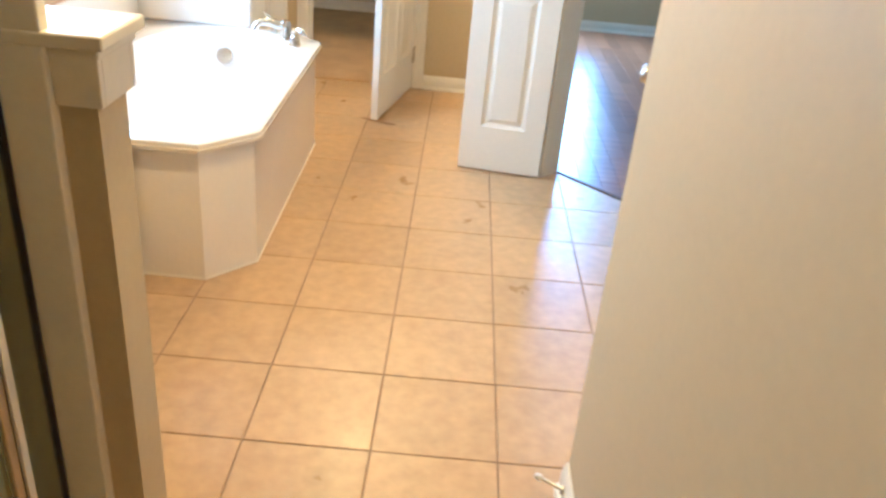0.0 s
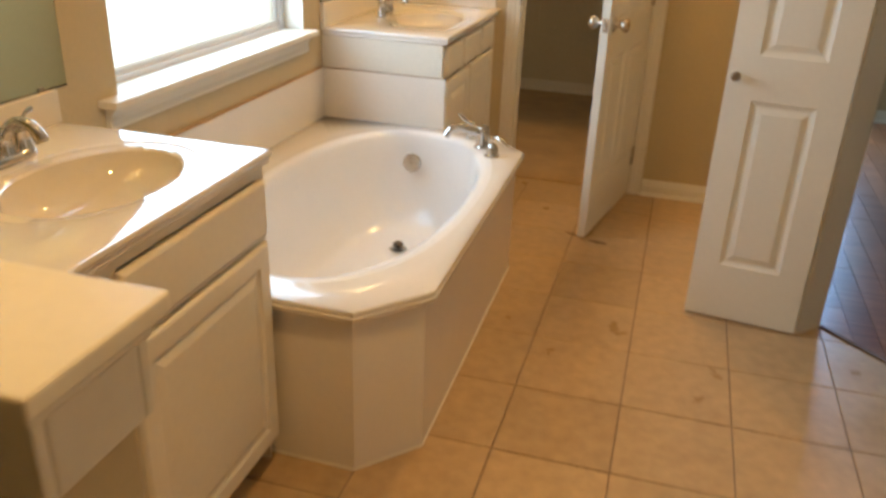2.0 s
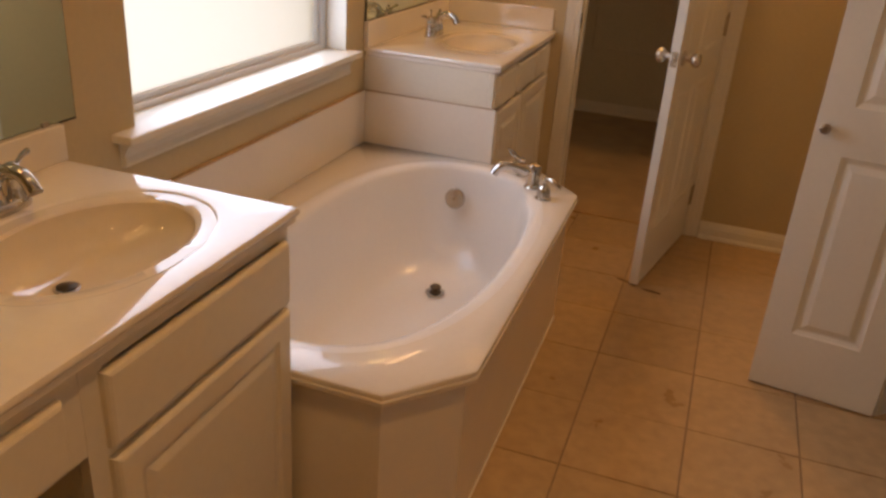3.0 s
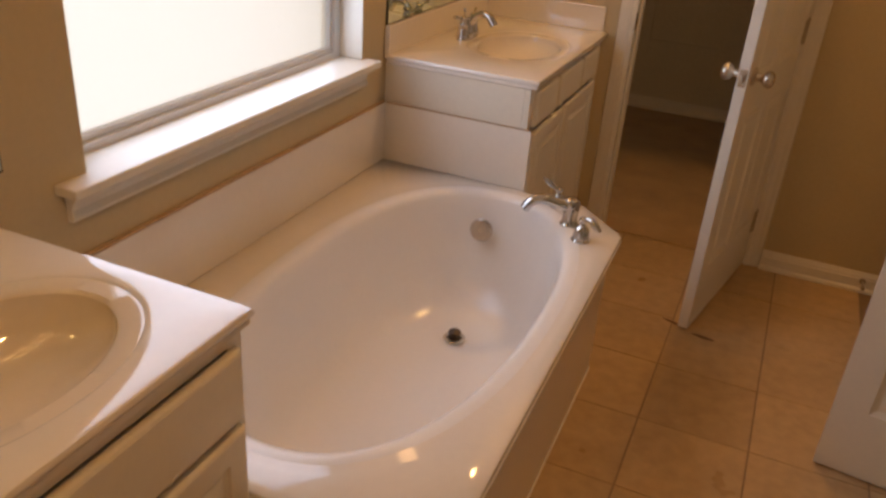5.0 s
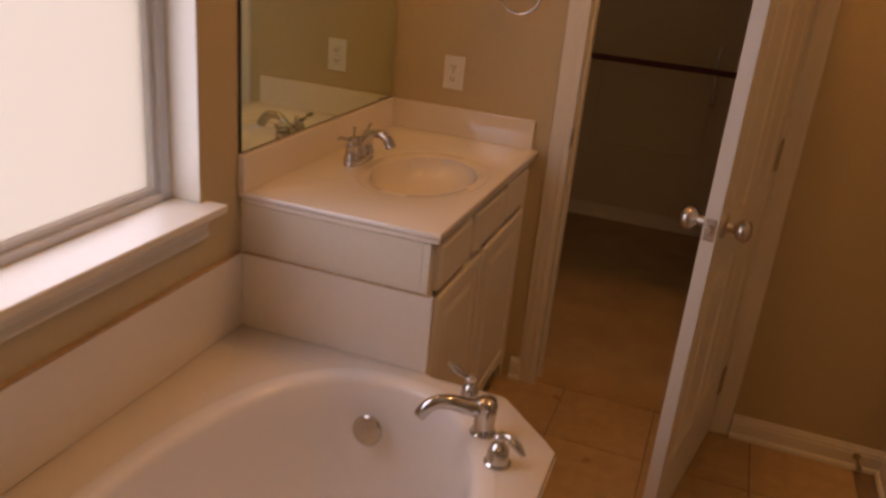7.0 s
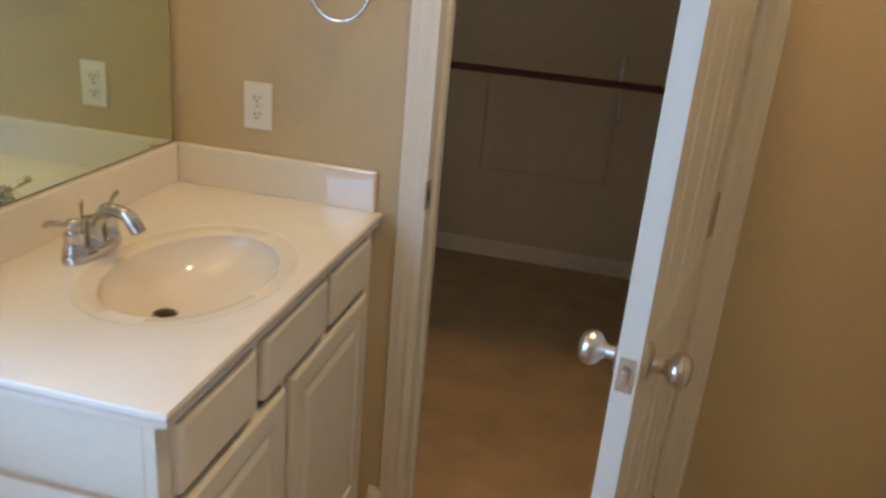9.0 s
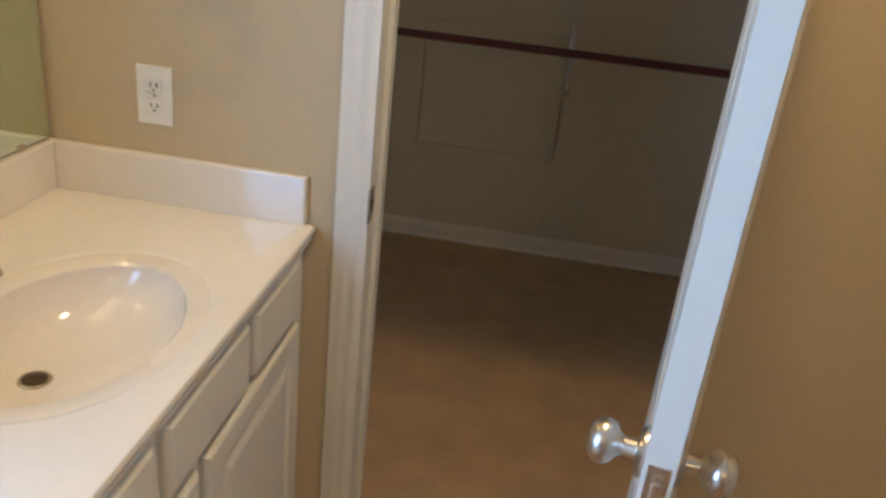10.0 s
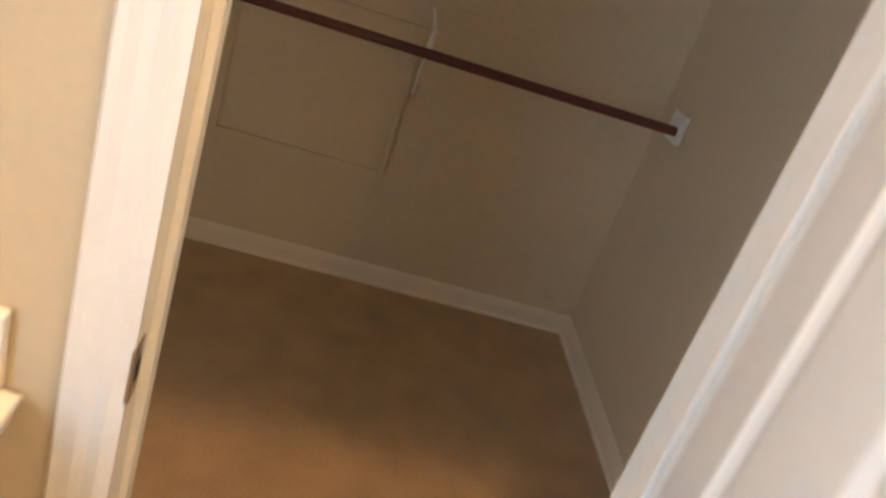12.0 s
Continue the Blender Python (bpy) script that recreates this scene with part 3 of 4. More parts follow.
def bathtub():
    tub = thing("bathtub", "white oval soaking tub set in a cream cultured marble deck", "bathtub", (-0.95, 1.3, 0))
    cx, cy = -0.935, 1.315
    poly = [(LEFT - 0.02, 0.49), (-0.647, 0.485), (-0.488, 0.665), (-0.503, 1.932), (-0.672, 2.098), (-0.884, 2.098), (-0.89, 2.14), (LEFT - 0.02, 2.14)]
    angs = angles(poly, cx, cy, 144)

    def ring(d, z):
        q = grown(poly, d)
        return [on_polygon(q, cx, cy, a, z) for a in angs]
    rings = [ring(-0.012, DECK - 0.034), ring(-0.004, DECK - 0.032), ring(-0.002, DECK - 0.02), ring(-0.006, DECK - 0.017), ring(-0.004, DECK - 0.012), ring(-0.006, DECK - 0.004), ring(-0.012, DECK)]
    rings.append([oval_at(cx, cy, 0.40, 0.753, DECK, angs, 2.4)[i].lerp(rings[-1][i], 0.12) for i in range(len(angs))])
    rings.append(oval_at(cx, cy, 0.386, 0.739, DECK + 0.0008, angs, 2.4))
    deck = part("deck", loft(rings, False, False), MARBLE, tub, "glossy cream deck", smooth=True)
    b = [(0.386, 0.739, 0.0008), (0.376, 0.729, 0.002), (0.362, 0.717, 0.002), (0.350, 0.706, -0.001), (0.341, 0.698, -0.008), (0.336, 0.693, -0.018)]
    rr = [oval_at(cx, cy, ax, ay, DECK + dz, angs, 2.4) for ax, ay, dz in b]
    for k in range(1, 13):
        u = k / 12
        rr.append(oval_at(cx, cy - 0.02 * u, 0.336 * (1 - 0.10 * u - 0.28 * u ** 6), 0.693 * (1 - 0.12 * u - 0.24 * u ** 6) , DECK - 0.014 - 0.385 * (1 - (1 - u) ** 1.25), angs, 2.35))
    rr.append(oval_at(cx, cy - 0.02, 0.16, 0.36, DECK - 0.404, angs, 2.2))
    rr.append(oval_at(cx, cy - 0.02, 0.03, 0.06, DECK - 0.406, angs, 2.0))
    part("basin", loft(rr, False, True), ACRYLIC, tub, "white acrylic basin", smooth=True)
    q = grown(poly, -0.032)
    for i, nm in ((0, "apron_panel"), (1, "apron_panel"), (2, "apron_panel"), (3, "apron_panel"), (4, "apron_panel")):
        a, c = Vector(q[i]), Vector(q[i + 1])
        if i == 0:
            a = Vector((-0.98, q[0][1]))
        e = (c - a).normalized()
        nrm = Vector((-e.y, e.x)) * 0.014
        part(nm, prism([tuple(a), tuple(c), tuple(c + nrm), tuple(a + nrm)], 0.001, DECK - 0.033), MARBLE, tub)
        part("caulk_line", prism([tuple(a - nrm * 0.25), tuple(c - nrm * 0.25), tuple(c), tuple(a)], 0.0, 0.006), TRIM, tub)
    for x0, x1, y0, y1 in ((LEFT, LEFT + 0.012, 0.51, 2.103), (LEFT + 0.012, -0.889, 2.094, 2.1035)):
        part("surround_panel", box(x0, x1, y0, y1, DECK, 0.722, 0.003), MARBLE, tub)
    part("caulk_line", box(LEFT, LEFT + 0.013, 0.51, 2.09, 0.722, 0.729, 0.002), CAULK, tub, "brownish caulk line")
    part("caulk_line", box(LEFT + 0.013, -0.90, 2.093, 2.103, 0.722, 0.7245), CAULK, tub)
    ov = part("overflow_plate", lathe([(0.040, 0), (0.040, 0.004), (0.035, 0.009), (0.012, 0.011), (0, 0.011)], (0, -1, 0.18), (-0.98, 1.953, 0.395), 30), NICKEL, tub, "round brushed overflow plate", smooth=True)
    part("screw", lathe([(0.005, 0.010), (0.005, 0.0125), (0, 0.013)], (0, -1, 0.18), (-0.98, 1.953, 0.395), 10), BRASS, ov, smooth=True)
    dr = part("drain", lathe([(0.036, 0), (0.036, 0.003), (0.028, 0.005), (0.024, 0.001)], (0, 0, 1), (-0.95, 1.70, DECK - 0.396), 28), CHROME, tub, smooth=True)
    part("stopper", lathe([(0.022, 0.0), (0.022, 0.002), (0.008, 0.004), (0.008, 0.016), (0.021, 0.018), (0.021, 0.023), (0.012, 0.030), (0, 0.033)], (0, 0, 1), (-0.95, 1.70, DECK - 0.394), 24), TARNISH, dr, "tarnished pop-up stopper", smooth=True)
    return tub


bathtub()


def lever(parent, at, way, tilt=0.35, s=1.0, name="handle"):
    """A turned faucet handle with a leaf lever."""
    at = Vector(at)
    d = Vector((*way, 0)).normalized()
    h = part(name, lathe([(0.027 * s, 0), (0.027 * s, 0.004 * s), (0.022 * s, 0.008 * s), (0.021 * s, 0.03 * s), (0.017 * s, 0.04 * s), (0.010 * s, 0.046 * s), (0.009 * s, 0.052 * s), (0.013 * s, 0.058 * s), (0.013 * s, 0.064 * s), (0.006 * s, 0.070 * s), (0, 0.071 * s)], (0, 0, 1), at, 22), CHROME, parent, smooth=True)
    top = at + Vector((0, 0, 0.060 * s))
    part("lever", tube([top, top + d * 0.018 * s + Vector((0, 0, 0.010 * s)), top + d * 0.038 * s + Vector((0, 0, (0.010 + tilt * 0.03) * s)), top + d * 0.058 * s + Vector((0, 0, (0.008 + tilt * 0.07) * s))], [0.007 * s, 0.006 * s, 0.010 * s, 0.004 * s], 12, 6, 0.65), CHROME, h, smooth=True)
    return h


def tub_faucet():
    f = thing("tub_faucet", "chrome roman tub faucet with two lever handles on the deck", "faucet", (-0.70, 1.95, DECK))
    z = DECK
    b = Vector((-0.678, 1.918, z))
    part("spout_base", lathe([(0.031, 0), (0.031, 0.004), (0.027, 0.009), (0.024, 0.02), (0.026, 0.05), (0.027, 0.075), (0.022, 0.088), (0.010, 0.094), (0, 0.095)], (0, 0, 1), b, 24), CHROME, f, smooth=True)
    part("spout", tube([b + Vector((0.0, 0.0, 0.06)), b + Vector((-0.04, -0.025, 0.073)), b + Vector((-0.075, -0.047, 0.086)), b + Vector((-0.108, -0.068, 0.082)), b + Vector((-0.130, -0.082, 0.054))], [0.022, 0.019, 0.0175, 0.016, 0.015], 16, 8), CHROME, f, smooth=True)
    lever(f, (-0.75, 2.03, z), (-0.75, -0.3), 0.5)
    lever(f, (-0.615, 1.822, z), (0.8, -0.3), -0.3, 1.12)


tub_faucet()


# ---- vanities ----
def vanity_top(name, label, x0, x1, y0, y1, bx, by, ends):
    """Moulded top with an oval bowl, its back splash and end splash."""
    t = thing(name, label, "countertop", (x0, y0, TOP - 0.03))
    poly = [(x0, y0), (x1, y0), (x1, y1), (x0, y1)]
    angs = angles(poly, bx, by, 128)

    def ring(d, z):
        q = grown(poly, d)
        return [on_polygon(q, bx, by, a, z) for a in angs]
    rr = [ring(-0.08, TOP - 0.0325), ring(-0.022, TOP - 0.032), ring(-0.010, TOP - 0.032), ring(-0.006, TOP - 0.028), ring(-0.007, TOP - 0.018), ring(-0.002, TOP - 0.013), ring(-0.001, TOP - 0.007), ring(-0.004, TOP - 0.001), ring(-0.009, TOP)]
    sx, sy = 0.150, 0.212
    rr.append(oval_at(bx, by, sx + 0.042, sy + 0.048, TOP, angs, 2.1))
    rr.append(oval_at(bx, by, sx + 0.037, sy + 0.043, TOP - 0.0012, angs, 2.1))
    rr.append(oval_at(bx, by, sx + 0.033, sy + 0.039, TOP - 0.0032, angs, 2.1))
    part("slab", loft(rr, False, False), MARBLE, t, smooth=True)
    bb = [oval_at(bx, by, sx + 0.034, sy + 0.040, TOP - 0.0033, angs, 2.1), oval_at(bx, by, sx + 0.006, sy + 0.006, TOP - 0.0045, angs, 2.05), oval_at(bx, by, sx, sy, TOP - 0.010, angs, 2.0)]
    for k in range(1, 15):
        f = math.pi / 2 * k / 15
        u = math.sin(f)
        r = math.cos(f) ** 0.85
        bb.append(oval_at(bx - 0.055 * (1 - r), by - 0.02 * (1 - r), sx * r, sy * r, TOP - 0.010 - 0.094 * u ** 1.15, angs, 2.0))
    bb.append(oval_at(bx - 0.055, by - 0.02, 0.02, 0.02, TOP - 0.1045, angs, 2.0))
    bowl = part("bowl", loft(bb, False, True), BOWL, t, "cream oval basin", smooth=True)
    dx = bx - 0.055
    dn = part("drain", lathe([(0.025, 0), (0.025, 0.002), (0.020, 0.003), (0.019, 0.001)], (0, 0, 1), (dx, by - 0.02, TOP - 0.1035), 24), NICKEL, bowl, smooth=True)
    part("stopper", lathe([(0.018, 0.001), (0.018, 0.005), (0.010, 0.008), (0, 0.009)], (0, 0, 1), (dx, by - 0.02, TOP - 0.1035), 20), TARNISH, dn, "dark tarnished stopper", smooth=True)
    part("back_splash", box(x0, x0 + 0.02, y0, y1, TOP - 0.001, TOP + (0.1 if ends else 0.082), 0.004, 2), MARBLE, t)
    if ends:
        part("end_splash", box(x0 + 0.02, x1 - 0.022, y1 - 0.02, y1, TOP - 0.001, TOP + 0.1, 0.004, 2), MARBLE, t)
    return t


vanity_top("countertop", "glossy cream cultured marble vanity top with oval sink", LEFT + 0.001, -0.85, -0.633, 0.506, -1.095, 0.20, False)
vanity_top("countertop", "glossy cream cultured marble vanity top with splash and sink", LEFT + 0.001, -0.882, 2.09, FAR - 0.001, -1.11, 2.56, True)


def raised_front(name, face, y0, y1, z0, z1, parent, panel):
    """A drawer front or cabinet door facing +x, with an eased edge and, on doors, a raised panel."""
    t = 0.018
    bm = bmesh.new()
    steps = [(0, 0), (0, 0.010), (0.003, 0.015), (0.008, t)]
    if panel:
        steps += [(0.050, t), (0.054, t - 0.006), (0.060, t - 0.0075), (0.066, t - 0.007), (0.082, t - 0.001), (0.086, t)]
    prev = None
    for inset, out in steps:
        ring = [bm.verts.new(v) for v in ((face + out, y0 + inset, z0 + inset), (face + out, y1 - inset, z0 + inset), (face + out, y1 - inset, z1 - inset), (face + out, y0 + inset, z1 - inset))]
        if prev:
            for k in range(4):
                bm.faces.new((prev[k], prev[(k + 1) % 4], ring[(k + 1) % 4], ring[k]))
        else:
            bm.faces.new(ring[::-1])
        prev = ring
    bm.faces.new(prev)
    return part(name, bm, CABINET, parent)


def vanity_far():
    v = thing("vanity_cabinet", "cream painted vanity with two doors and three drawer fronts", "cabinet", (-1.17, 2.56, 0))
    face, y0, y1 = -0.909, 2.112, FAR
    part("carcass", box(LEFT + 0.002, face - 0.02, y0 + 0.002, y1 - 0.002, 0.10, 0.70), CABINET, v)
    part("end_panel", box(LEFT + 0.002, face - 0.021, y0 - 0.008, y0 + 0.002, 0.0, TOP - 0.033), CABINET, v)
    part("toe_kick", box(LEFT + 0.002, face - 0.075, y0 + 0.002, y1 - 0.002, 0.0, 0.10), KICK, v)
    zt = TOP - 0.034
    for a, b in ((y0 - 0.008, y0 + 0.036), (2.51, 2.545), (y1 - 0.055, y1 - 0.002)):
        part("stile", box(face - 0.02, face, a, b, 0.10, zt, 0.0008), CABINET, v)
    for a, b in ((2.385, 2.42), (2.715, 2.75)):
        part("stile", box(face - 0.02, face, a, b, 0.70, zt, 0.0008), CABINET, v)
    for z0, z1 in ((0.10, 0.135), (0.695, 0.725), (zt - 0.03, zt)):
        part("rail", box(face - 0.0195, face - 0.012, y0 + 0.036, y1 - 0.055, z0, z1), CABINET, v)
    for a, b in ((2.142, 2.385), (2.42, 2.715), (2.745, 2.984)):
        raised_front("drawer_front", face, a, b, 0.722, 0.845, v, False)
    for a, b in ((2.142, 2.512), (2.54, 2.984)):
        raised_front("cabinet_door", face, a, b, 0.112, 0.702, v, True)
    foot = [(y1 - 0.002, 0.0), (y1 - 0.03, 0.0), (y1 - 0.034, 0.035), (y1 - 0.05, 0.065), (y1 - 0.085, 0.082), (y1 - 0.11, 0.10), (y1 - 0.002, 0.10)]
    part("scroll_foot", loft([[Vector((x, y, z)) for y, z in foot] for x in (face - 0.02, face - 0.001)]), CABINET, v)


vanity_far()


def vanity_near():
    v = thing("vanity_cabinet", "cream painted vanity with door, drawer and open knee space", "cabinet", (-1.17, 0.15, 0))
    face, y0, y1 = -0.876, -0.085, 0.492
    zt = TOP - 0.033
    part("carcass", box(LEFT + 0.002, face - 0.02, y0 + 0.002, y1 - 0.002, 0.09, 0.68), CABINET, v)
    part("end_panel", box(LEFT + 0.002, face - 0.021, y1 - 0.002, y1 + 0.006, 0.0, zt), CABINET, v)
    part("knee_panel", box(LEFT + 0.002, face - 0.021, y0 - 0.006, y0 + 0.002, 0.0, zt), CABINET, v)
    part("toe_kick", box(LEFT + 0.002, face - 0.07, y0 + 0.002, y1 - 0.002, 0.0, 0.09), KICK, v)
    for a, b in ((y0 - 0.006, y0 + 0.042), (y1 - 0.03, y1 + 0.006)):
        part("stile", box(face - 0.02, face, a, b, 0.09, zt, 0.0008), CABINET, v)
    for z0, z1 in ((0.09, 0.115), (0.665, 0.69), (zt - 0.03, zt)):
        part("rail", box(face - 0.0195, face - 0.0005, y0 + 0.042, y1 - 0.03, z0, z1), CABINET, v)
    raised_front("drawer_front", face, y0 + 0.032, y1 - 0.012, 0.688, 0.825, v, False)
    raised_front("cabinet_door", face, y0 + 0.032, y1 - 0.012, 0.098, 0.668, v, True)
    part("knee_rail", box(face - 0.02, face, -0.632, y0 - 0.0065, 0.70, zt, 0.001), CABINET, v)
    raised_front("knee_drawer", face, -0.57, y0 - 0.05, 0.715, 0.83, v, False)
    part("knee_back", box(LEFT + 0.002, LEFT + 0.014, -0.633, y0 - 0.0065, 0.0, zt), WALL, v)


vanity_near()


def basin_faucet(x, y):
    f = thing("basin_faucet", "chrome centre-set basin faucet with two levers and arched spout", "faucet", (x, y, TOP), group="basin faucets")
    z = TOP
    part("base_plate", loft([oval(x, y, 0.028 - 0.002 * k, 0.080 - 0.002 * k, z + h, 40, 2.6) for k, h in ((0, 0), (0, 0.012), (1, 0.018), (3, 0.021))]), CHROME, f, smooth=True)
    for s in (-1, 1):
        c = y + s * 0.051
        post = part("handle_post", lathe([(0.024, 0.019), (0.0235, 0.024), (0.020, 0.030), (0.0185, 0.050), (0.0195, 0.054), (0.0195, 0.058), (0.016, 0.062), (0.014, 0.070), (0.016, 0.075), (0.013, 0.082), (0.006, 0.086), (0, 0.087)], (0, 0, 1), (x, c, z), 22), CHROME, f, smooth=True)
        part("lever", tube([(x, c, z + 0.074), (x - 0.006, c + s * 0.018, z + 0.078), (x - 0.012, c + s * 0.038, z + 0.086), (x - 0.016, c + s * 0.056, z + 0.089)], [0.006, 0.005, 0.007, 0.0085], 12, 6, 0.7), CHROME, post, smooth=True)
    part("spout_body", lathe([(0.023, 0.019), (0.021, 0.026), (0.018, 0.05), (0.0185, 0.062), (0.014, 0.074), (0, 0.078)], (0, 0, 1), (x, y, z), 22), CHROME, f, smooth=True)
    sp = part("spout", tube([(x, y, z + 0.045), (x + 0.022, y, z + 0.078), (x + 0.050, y, z + 0.094), (x + 0.082, y, z + 0.088), (x + 0.102, y, z + 0.062)], [0.014, 0.0125, 0.0125, 0.0135, 0.0155], 18, 8), CHROME, f, smooth=True)
    part("aerator", lathe([(0.0145, 0), (0.0145, 0.006), (0.010, 0.0065)], (0.45, 0, -0.9), (x + 0.102, y, z + 0.063), 18), NICKEL, sp, smooth=True)
    part("lift_rod", lathe([(0.003, 0.06), (0.003, 0.092), (0.005, 0.095), (0.0065, 0.101), (0.003, 0.106), (0, 0.107)], (0, 0, 1), (x - 0.02, y, z), 12), CHROME, f, smooth=True)


basin_faucet(-1.32, 0.205)
basin_faucet(-1.32, 2.545)


def wall_mirror(y0, y1, z0, z1):
    m = thing("wall_mirror", "large frameless wall mirror above the vanity top", "mirror", (LEFT + 0.004, (y0 + y1) / 2, z0), group="vanity mirrors")
    part("backing", box(LEFT + 0.0005, LEFT + 0.004, y0 - 0.005, y1 + 0.005, z0 - 0.006, z1 + 0.005), DARK, m)
    part("glass", box(LEFT + 0.0042, LEFT + 0.008, y0, y1, z0, z1), MIRROR, m)
    for y in (y0 + 0.09 * (y1 - y0) + 0.1, y1 - 0.09):
        part("clip", box(LEFT + 0.004, LEFT + 0.012, y - 0.009, y + 0.009, z0 - 0.008, z0 + 0.008, 0.002), BRASS, m)


wall_mirror(-0.60, 0.555, TOP + 0.085, 1.96)
wall_mirror(2.10, FAR - 0.012, TOP + 0.104, 1.96)


def vanity_light(y):
    v = thing("vanity_light", "chrome wall bar with four glowing globe bulbs", "wall lamp", (LEFT, y, 2.12), group="vanity lights")
    part("bar", box(LEFT, LEFT + 0.03, y - 0.3, y + 0.3, 2.07, 2.17, 0.006), CHROME, v)
    for k in range(4):
        yy = y - 0.225 + k * 0.15
        s = part("socket", lathe([(0.024, 0), (0.024, 0.02), (0.018, 0.025)], (1, 0, 0), (LEFT + 0.03, yy, 2.12), 18), CHROME, v, smooth=True)
        part("bulb", lathe([(0.014, 0.022), (0.022, 0.034), (0.038, 0.05), (0.0465, 0.07), (0.048, 0.085), (0.044, 0.104), (0.03, 0.122), (0.012, 0.131), (0, 0.132)], (1, 0, 0), (LEFT + 0.03, yy, 2.12), 20), BULB, s, "glowing globe bulb", smooth=True)


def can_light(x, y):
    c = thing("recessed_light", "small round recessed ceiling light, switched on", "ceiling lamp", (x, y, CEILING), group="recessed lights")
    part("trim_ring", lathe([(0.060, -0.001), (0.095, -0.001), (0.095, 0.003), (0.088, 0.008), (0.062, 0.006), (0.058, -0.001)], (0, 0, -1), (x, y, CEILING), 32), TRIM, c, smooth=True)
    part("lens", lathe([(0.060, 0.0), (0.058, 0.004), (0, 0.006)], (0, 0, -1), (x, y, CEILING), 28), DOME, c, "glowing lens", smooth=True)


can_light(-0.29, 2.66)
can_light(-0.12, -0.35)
vanity_light(0.0)
vanity_light(2.54)

# outlet on the end wall
o = thing("wall_outlet", "white double wall outlet with cover plate", "outlet", (-1.215, FAR, 1.109))
part("cover_plate", box(-1.251, -1.179, FAR - 0.006, FAR, 1.052, 1.166, 0.002), PLASTIC, o)
for z in (1.089, 1.129):
    r = part("receptacle", box(-1.2315, -1.1985, FAR - 0.0085, FAR - 0.0055, z - 0.0145, z + 0.0145, 0.003), PLASTIC, o)
    for x in (-1.2215, -1.2085):
        part("slot", box(x - 0.0012, x + 0.0012, FAR - 0.0092, FAR - 0.0084, z - 0.003, z + 0.006), DARK, r)
    part("ground_hole", box(-1.2172, -1.2128, FAR - 0.0092, FAR - 0.0084, z - 0.0105, z - 0.0065), DARK, r)
part("screw", lathe([(0.003, 0), (0.0025, 0.001), (0, 0.0012)], (0, -1, 0), (-1.215, FAR - 0.006, 1.109), 10), NICKEL, o)

# towel ring
tr = thing("towel_ring", "chrome towel ring on the wall", "towel ring", (-1.0, FAR, 1.47))
part("post", lathe([(0.024, 0), (0.024, 0.004), (0.012, 0.012), (0.009, 0.04), (0.013, 0.046), (0.013, 0.056), (0, 0.06)], (0, -1, 0), (-1.0, FAR, 1.475), 20), CHROME, tr, smooth=True)
part("ring", loft([[Vector((-1.0, FAR - 0.05, 1.403)) + (0.069 + 0.0045 * math.cos(2 * math.pi * k / 10)) * Vector((math.cos(2 * math.pi * i / 48), 0, math.sin(2 * math.pi * i / 48))) + Vector((0, 0.0045 * math.sin(2 * math.pi * k / 10), 0)) for k in range(10)] for i in range(49)], False, False), CHROME, tr, smooth=True)

# ---- half wall with cap and the shower screen beside it ----
PX, PY0, PY1, PZ = -0.388, -0.742, -0.635, 1.156
wall("half_wall", [(LEFT, PY0), (PX, PY0), (PX, PY1), (LEFT, PY1)], -0.1, PZ - 0.022)
hc = thing("half_wall_cap", "glossy cream cap with apron moulding on the half wall", "cap", (-0.9, -0.665, PZ - 0.022), kind="structure")
part("cap", box(LEFT + 0.002, PX + 0.03, PY0 - 0.03, PY1 + 0.03, PZ - 0.022, PZ, 0.005, 3), TRIM, hc)
zc = PZ - 0.022
for q in ((-0.445, PX + 0.014, PY0 - 0.014, PY0, 0.09), (PX, PX + 0.014, PY0, PY1, 0.09), (-0.9, PX + 0.014, PY1, PY1 + 0.014, 0.09)):
    ap = part("apron", box(q[0], q[1], q[2], q[3], zc - q[4], zc, 0.003), TRIM, hc)
    part("apron_bead", box(q[0] - 0.002, q[1] + 0.004, q[2] - 0.004, q[3] + 0.004, zc - 0.016, zc - 0.0005, 0.004), TRIM, ap)

sh = thing("shower_screen", "framed clear shower glass with black seal beside the half wall", "shower screen", (-0.5, -1.3, 0))
part("wall_jamb", box(-0.52, -0.445, PY0 - 0.028, PY0, 0.0, 1.9, 0.004), TRIM, sh)
part("seal", box(-0.533, -0.519, PY0 - 0.036, PY0 - 0.022, 0.06, 1.9, 0.002), BLACKSEAL, sh, "black rubber seal")
part("curb", box(-0.6, -0.465, -2.6, PY0, 0.0, 0.06, 0.006), TRIM, sh)
part("fixed_glass", box(-0.528, -0.522, -0.875, PY0 - 0.036, 0.06, 1.9), SHOWERGLASS, sh)
part("post", box(-0.537, -0.513, -0.895, -0.875, 0.06, 1.9, 0.003), TRIM, sh)
part("post", box(-0.537, -0.513, -0.925, -0.905, 0.06, 1.9, 0.003), BRASS, sh)
part("post_gap", box(-0.531, -0.519, -0.905, -0.895, 0.06, 1.9), DARK, sh)
part("door_glass", box(-0.528, -0.522, -1.64, -0.925, 0.06, 1.9), SHOWERGLASS, sh)
part("top_rail", box(-0.54, -0.51, -2.6, PY0, 1.9, 1.93, 0.003), TRIM, sh)
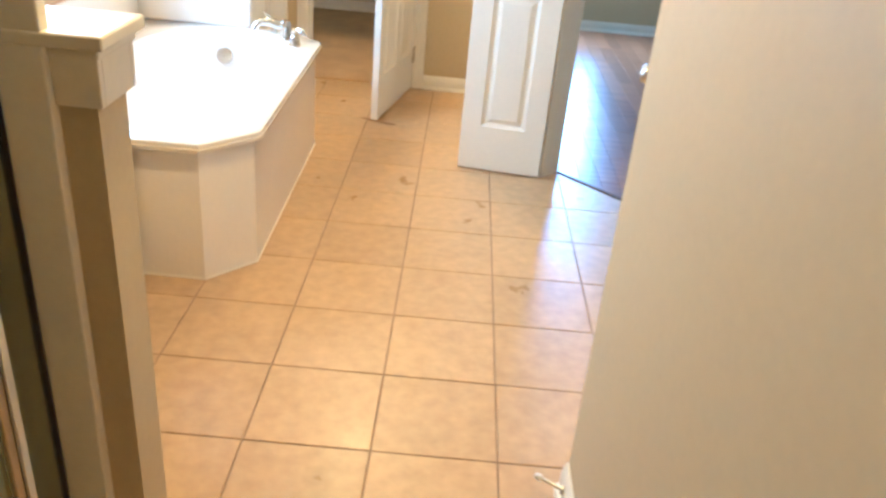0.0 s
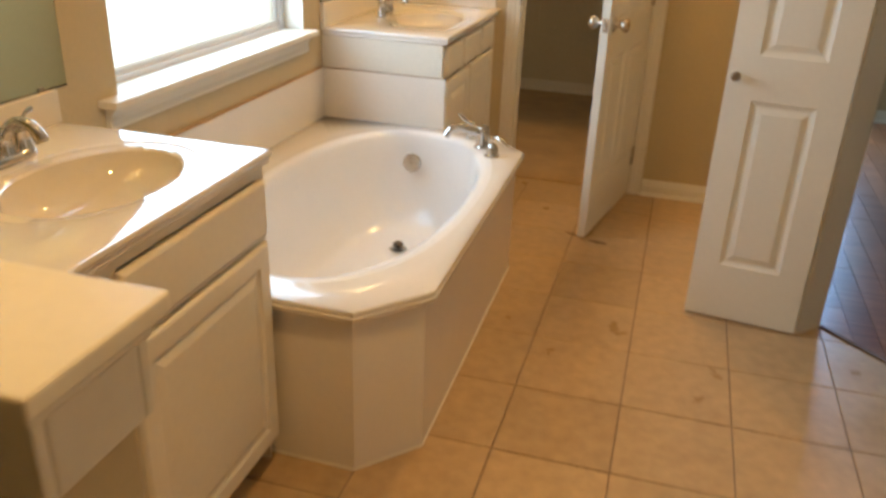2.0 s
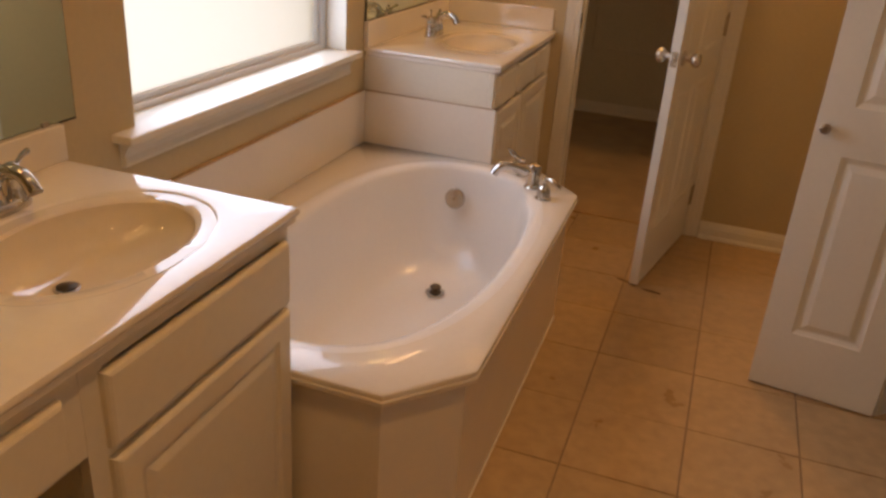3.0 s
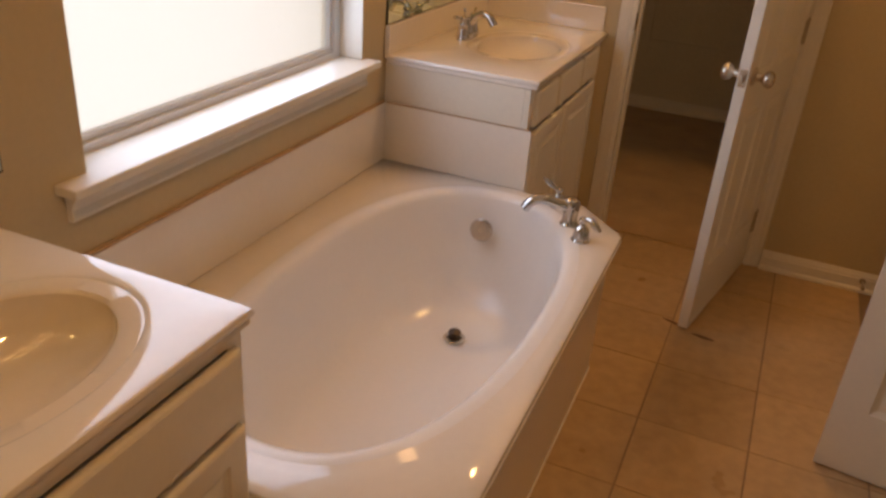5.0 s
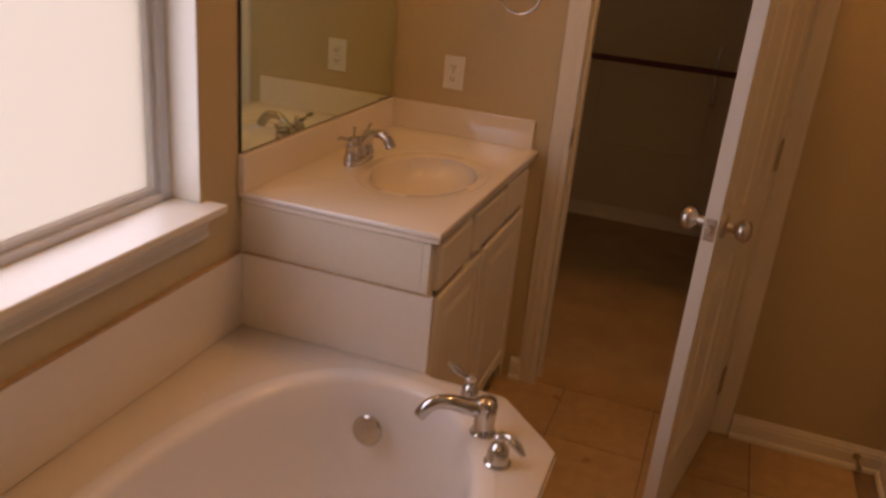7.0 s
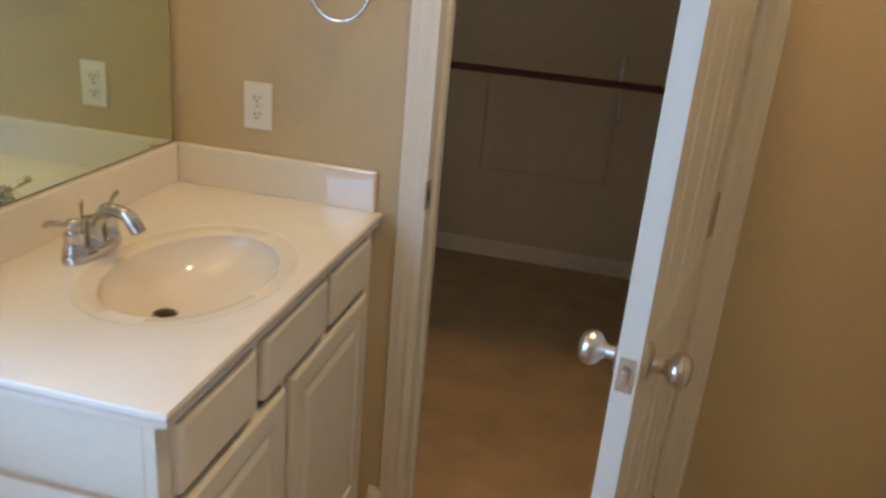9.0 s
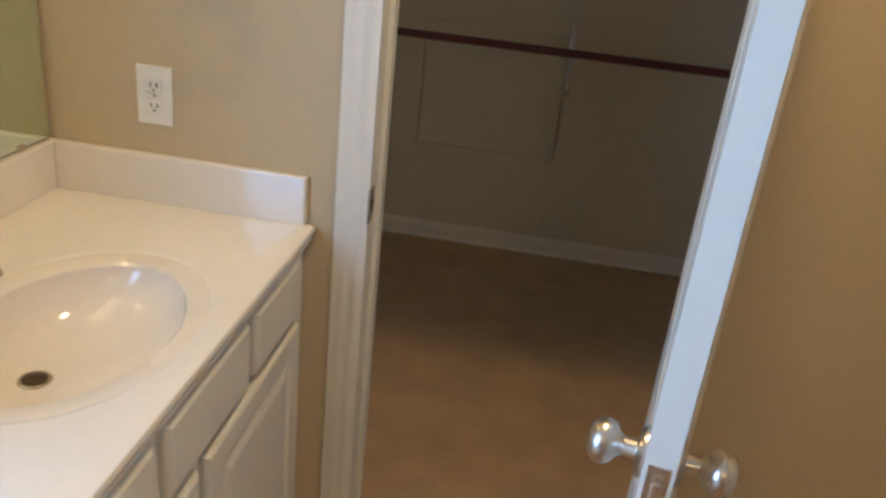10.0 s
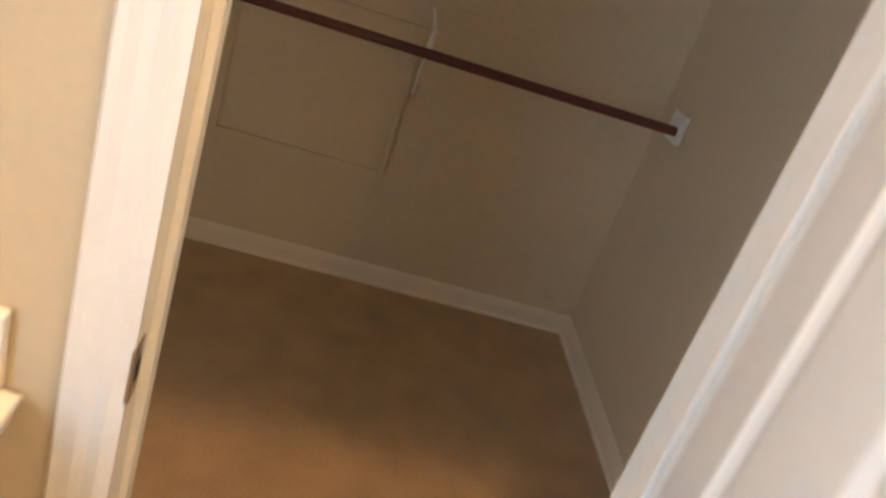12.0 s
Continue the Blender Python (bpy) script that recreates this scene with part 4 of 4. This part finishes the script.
wall("shower_lining", [(LEFT, -2.6), (LEFT + 0.02, -2.6), (LEFT + 0.02, PY0 - 0.02), (LEFT, PY0 - 0.02)], 0.06, 1.9, SHOWER)
wall("shower_lining_end", [(LEFT, PY0 - 0.02), (-0.6, PY0 - 0.02), (-0.6, PY0 - 0.001), (LEFT, PY0 - 0.001)], 0.06, PZ - 0.024, SHOWER)
wall("shower_pan", [(LEFT, -2.6), (-0.6, -2.6), (-0.6, PY0 - 0.02), (LEFT, PY0 - 0.02)], -0.01, 0.045, SHOWER)

# ---- closet fittings ----
rod = thing("closet_rod", "dark red-brown wooden clothes rod across the closet", "clothes rod", (-0.6, 4.888, 0.99))
part("rod", lathe([(0.0165, 0), (0.0165, 2.76)], (1, 0, 0), (-2.28, 4.888, 0.99), 18), ROD, rod, smooth=True)
rc = part("end_block", prism([(0.475, 4.888), (0.495, 4.888), (0.495, 5.0), (0.475, 5.0)], 0.945, 1.045, 0.002), TRIM, rod, "cream wooden rod socket block")
part("socket", lathe([(0.026, 0), (0.026, 0.014), (0.018, 0.015)], (-1, 0, 0), (0.475, 4.888, 0.99), 18), TRIM, rc, smooth=True)
br = thing("rod_bracket", "cream metal bracket holding the clothes rod from the wall", "bracket", (-0.405, CB, 0.95))
part("hook", tube([(-0.405, 4.888, 1.065), (-0.405, 4.92, 1.045), (-0.405, 4.924, 0.99), (-0.405, 4.95, 0.978), (-0.405, 4.965, 1.0)], 0.007, 8, 5, 1.6), TRIM, br, smooth=True)
part("arm", tube([(-0.405, 4.888, 1.06), (-0.405, 5.03, 1.08), (-0.405, CB - 0.004, 1.09)], 0.006, 8, 4), TRIM, br, smooth=True)
part("brace", tube([(-0.405, 4.965, 0.99), (-0.40, 5.05, 0.90), (-0.395, CB - 0.006, 0.79)], 0.005, 8, 4), TRIM, br, smooth=True)
part("wall_plate", box(-0.405, -0.377, CB - 0.006, CB, 0.76, 0.83, 0.002), BRASS, br)
ap = thing("access_panel", "painted access panel flush in the closet wall", "access panel", (-0.73, CB, 0.7))
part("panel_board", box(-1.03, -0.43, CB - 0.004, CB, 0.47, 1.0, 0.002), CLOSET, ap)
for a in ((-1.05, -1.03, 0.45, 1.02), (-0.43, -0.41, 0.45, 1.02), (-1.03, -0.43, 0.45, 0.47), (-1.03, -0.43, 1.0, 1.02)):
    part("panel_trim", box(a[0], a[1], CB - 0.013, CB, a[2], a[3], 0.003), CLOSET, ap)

# ---- floor pieces ----
T, TX, TY = 0.3342, 0.007, 0.066   # tile pitch, and where a joint crossing lies
floor_ob = bpy.data.objects["floor"]


def tile_mesh():
    bm = box(-T / 2 + 0.0022, T / 2 - 0.0022, -T / 2 + 0.0022, T / 2 - 0.0022, -0.0115, 0.0, 0.0014, 1)
    me = bpy.data.meshes.new("tile")
    bm.to_mesh(me)
    bm.free()
    me.materials.append(TILE)
    return me


def cut_tile(cx, cy):
    """A tile cut along the slanted doorway."""
    bm = box(-T / 2 + 0.0022, T / 2 - 0.0022, -T / 2 + 0.0022, T / 2 - 0.0022, -0.0115, 0.0, 0.0014, 1)
    p = Vector((0.667 - cx, 1.832 - cy, 0))
    bmesh.ops.bisect_plane(bm, geom=bm.verts[:] + bm.edges[:] + bm.faces[:], plane_co=p, plane_no=(d45, d45, 0), clear_outer=True)
    bmesh.ops.holes_fill(bm, edges=bm.edges)
    if not bm.faces:
        bm.free()
        return None
    me = bpy.data.meshes.new("tile_cut")
    bm.to_mesh(me)
    bm.free()
    me.materials.append(TILE)
    return me


whole = tile_mesh()
for i in range(-5, 5):
    for j in range(-9, 11):
        cx, cy = TX + (i + 0.5) * T, TY + (j + 0.5) * T
        if cx < -0.95 and cy > -0.8 or cy > FAR + 0.1 or cx > 0.62 and cy < -0.5:
            continue
        if cx < -0.6 and cy < -1.0 or cx > 0.55 and cy > 2.0:
            continue
        me = whole
        if cx + cy + T > 2.45 and cx > SIDE - 0.1:
            me = cut_tile(cx, cy)
            if me is None:
                continue
        if cy + T / 2 > FAR + 0.02 :
            y1 = FAR + 0.012 - cy
            bm = box(-T / 2 + 0.0022, T / 2 - 0.0022, -T / 2 + 0.0022, y1, -0.0115, 0.0, 0.0014, 1) if y1 > -T / 2 + 0.02 else None
            if bm is None:
                continue
            me = bpy.data.meshes.new("tile_edge")
            bm.to_mesh(me)
            bm.free()
            me.materials.append(TILE)
        ob = new("tile", me)
        ob.parent = floor_ob
        ob.location = (cx, cy, random.uniform(-0.0006, 0.0004))

# dark patches that paint the closet door knobs' shadows onto the tiles
KNOB_SHADE = surface("knob_shade", (0.17, 0.09, 0.042), 0.6, vary=0.35, scale=25, fine=90)


def knob_shadow(cx, cy, ax, ay, turn):
    rng = random.Random(int(cx * 1000) + 7)
    c, q = math.cos(turn), math.sin(turn)
    ring = []
    for i in range(26):
        a = 2 * math.pi * i / 26
        r = 0.72 + 0.28 * rng.random()
        u, v = ax * r * math.cos(a), ay * r * math.sin(a)
        ring.append((cx + c * u - q * v, cy + q * u + c * v))
    part("scuff_mark", prism(ring, 0.0002, 0.0009), KNOB_SHADE, floor_ob, "dark patch painted on the tiles as a door knob's shadow")


knob_shadow(-0.325, 2.375, 0.045, 0.010, -0.35)
knob_shadow(-0.205, 2.325, 0.05, 0.012, -0.15)

# bedroom planks
PW = 0.095
for k in range(46):
    x0 = 0.5 + k * PW
    y = 1.0 + (k * 0.37) % 0.9 - 0.9
    while y < BF:
        ln = 0.9 + 0.5 * random.random()
        a, b = max(y, 0.4), min(y + ln, BF)
        y += ln
        if b - a < 0.05:
            continue
        bm = box(x0 + 0.0006, x0 + PW - 0.0006, a + 0.0006, b - 0.0006, -0.0115, 0.0, 0.001, 1)
        if x0 + a < 2.6:
            bmesh.ops.bisect_plane(bm, geom=bm.verts[:] + bm.edges[:] + bm.faces[:], plane_co=(0.68, 1.847, 0), plane_no=(-d45, -d45, 0), clear_outer=True)
            bmesh.ops.holes_fill(bm, edges=bm.edges)
            if not bm.faces:
                bm.free()
                continue
        part("plank", bm, WOOD, floor_ob)
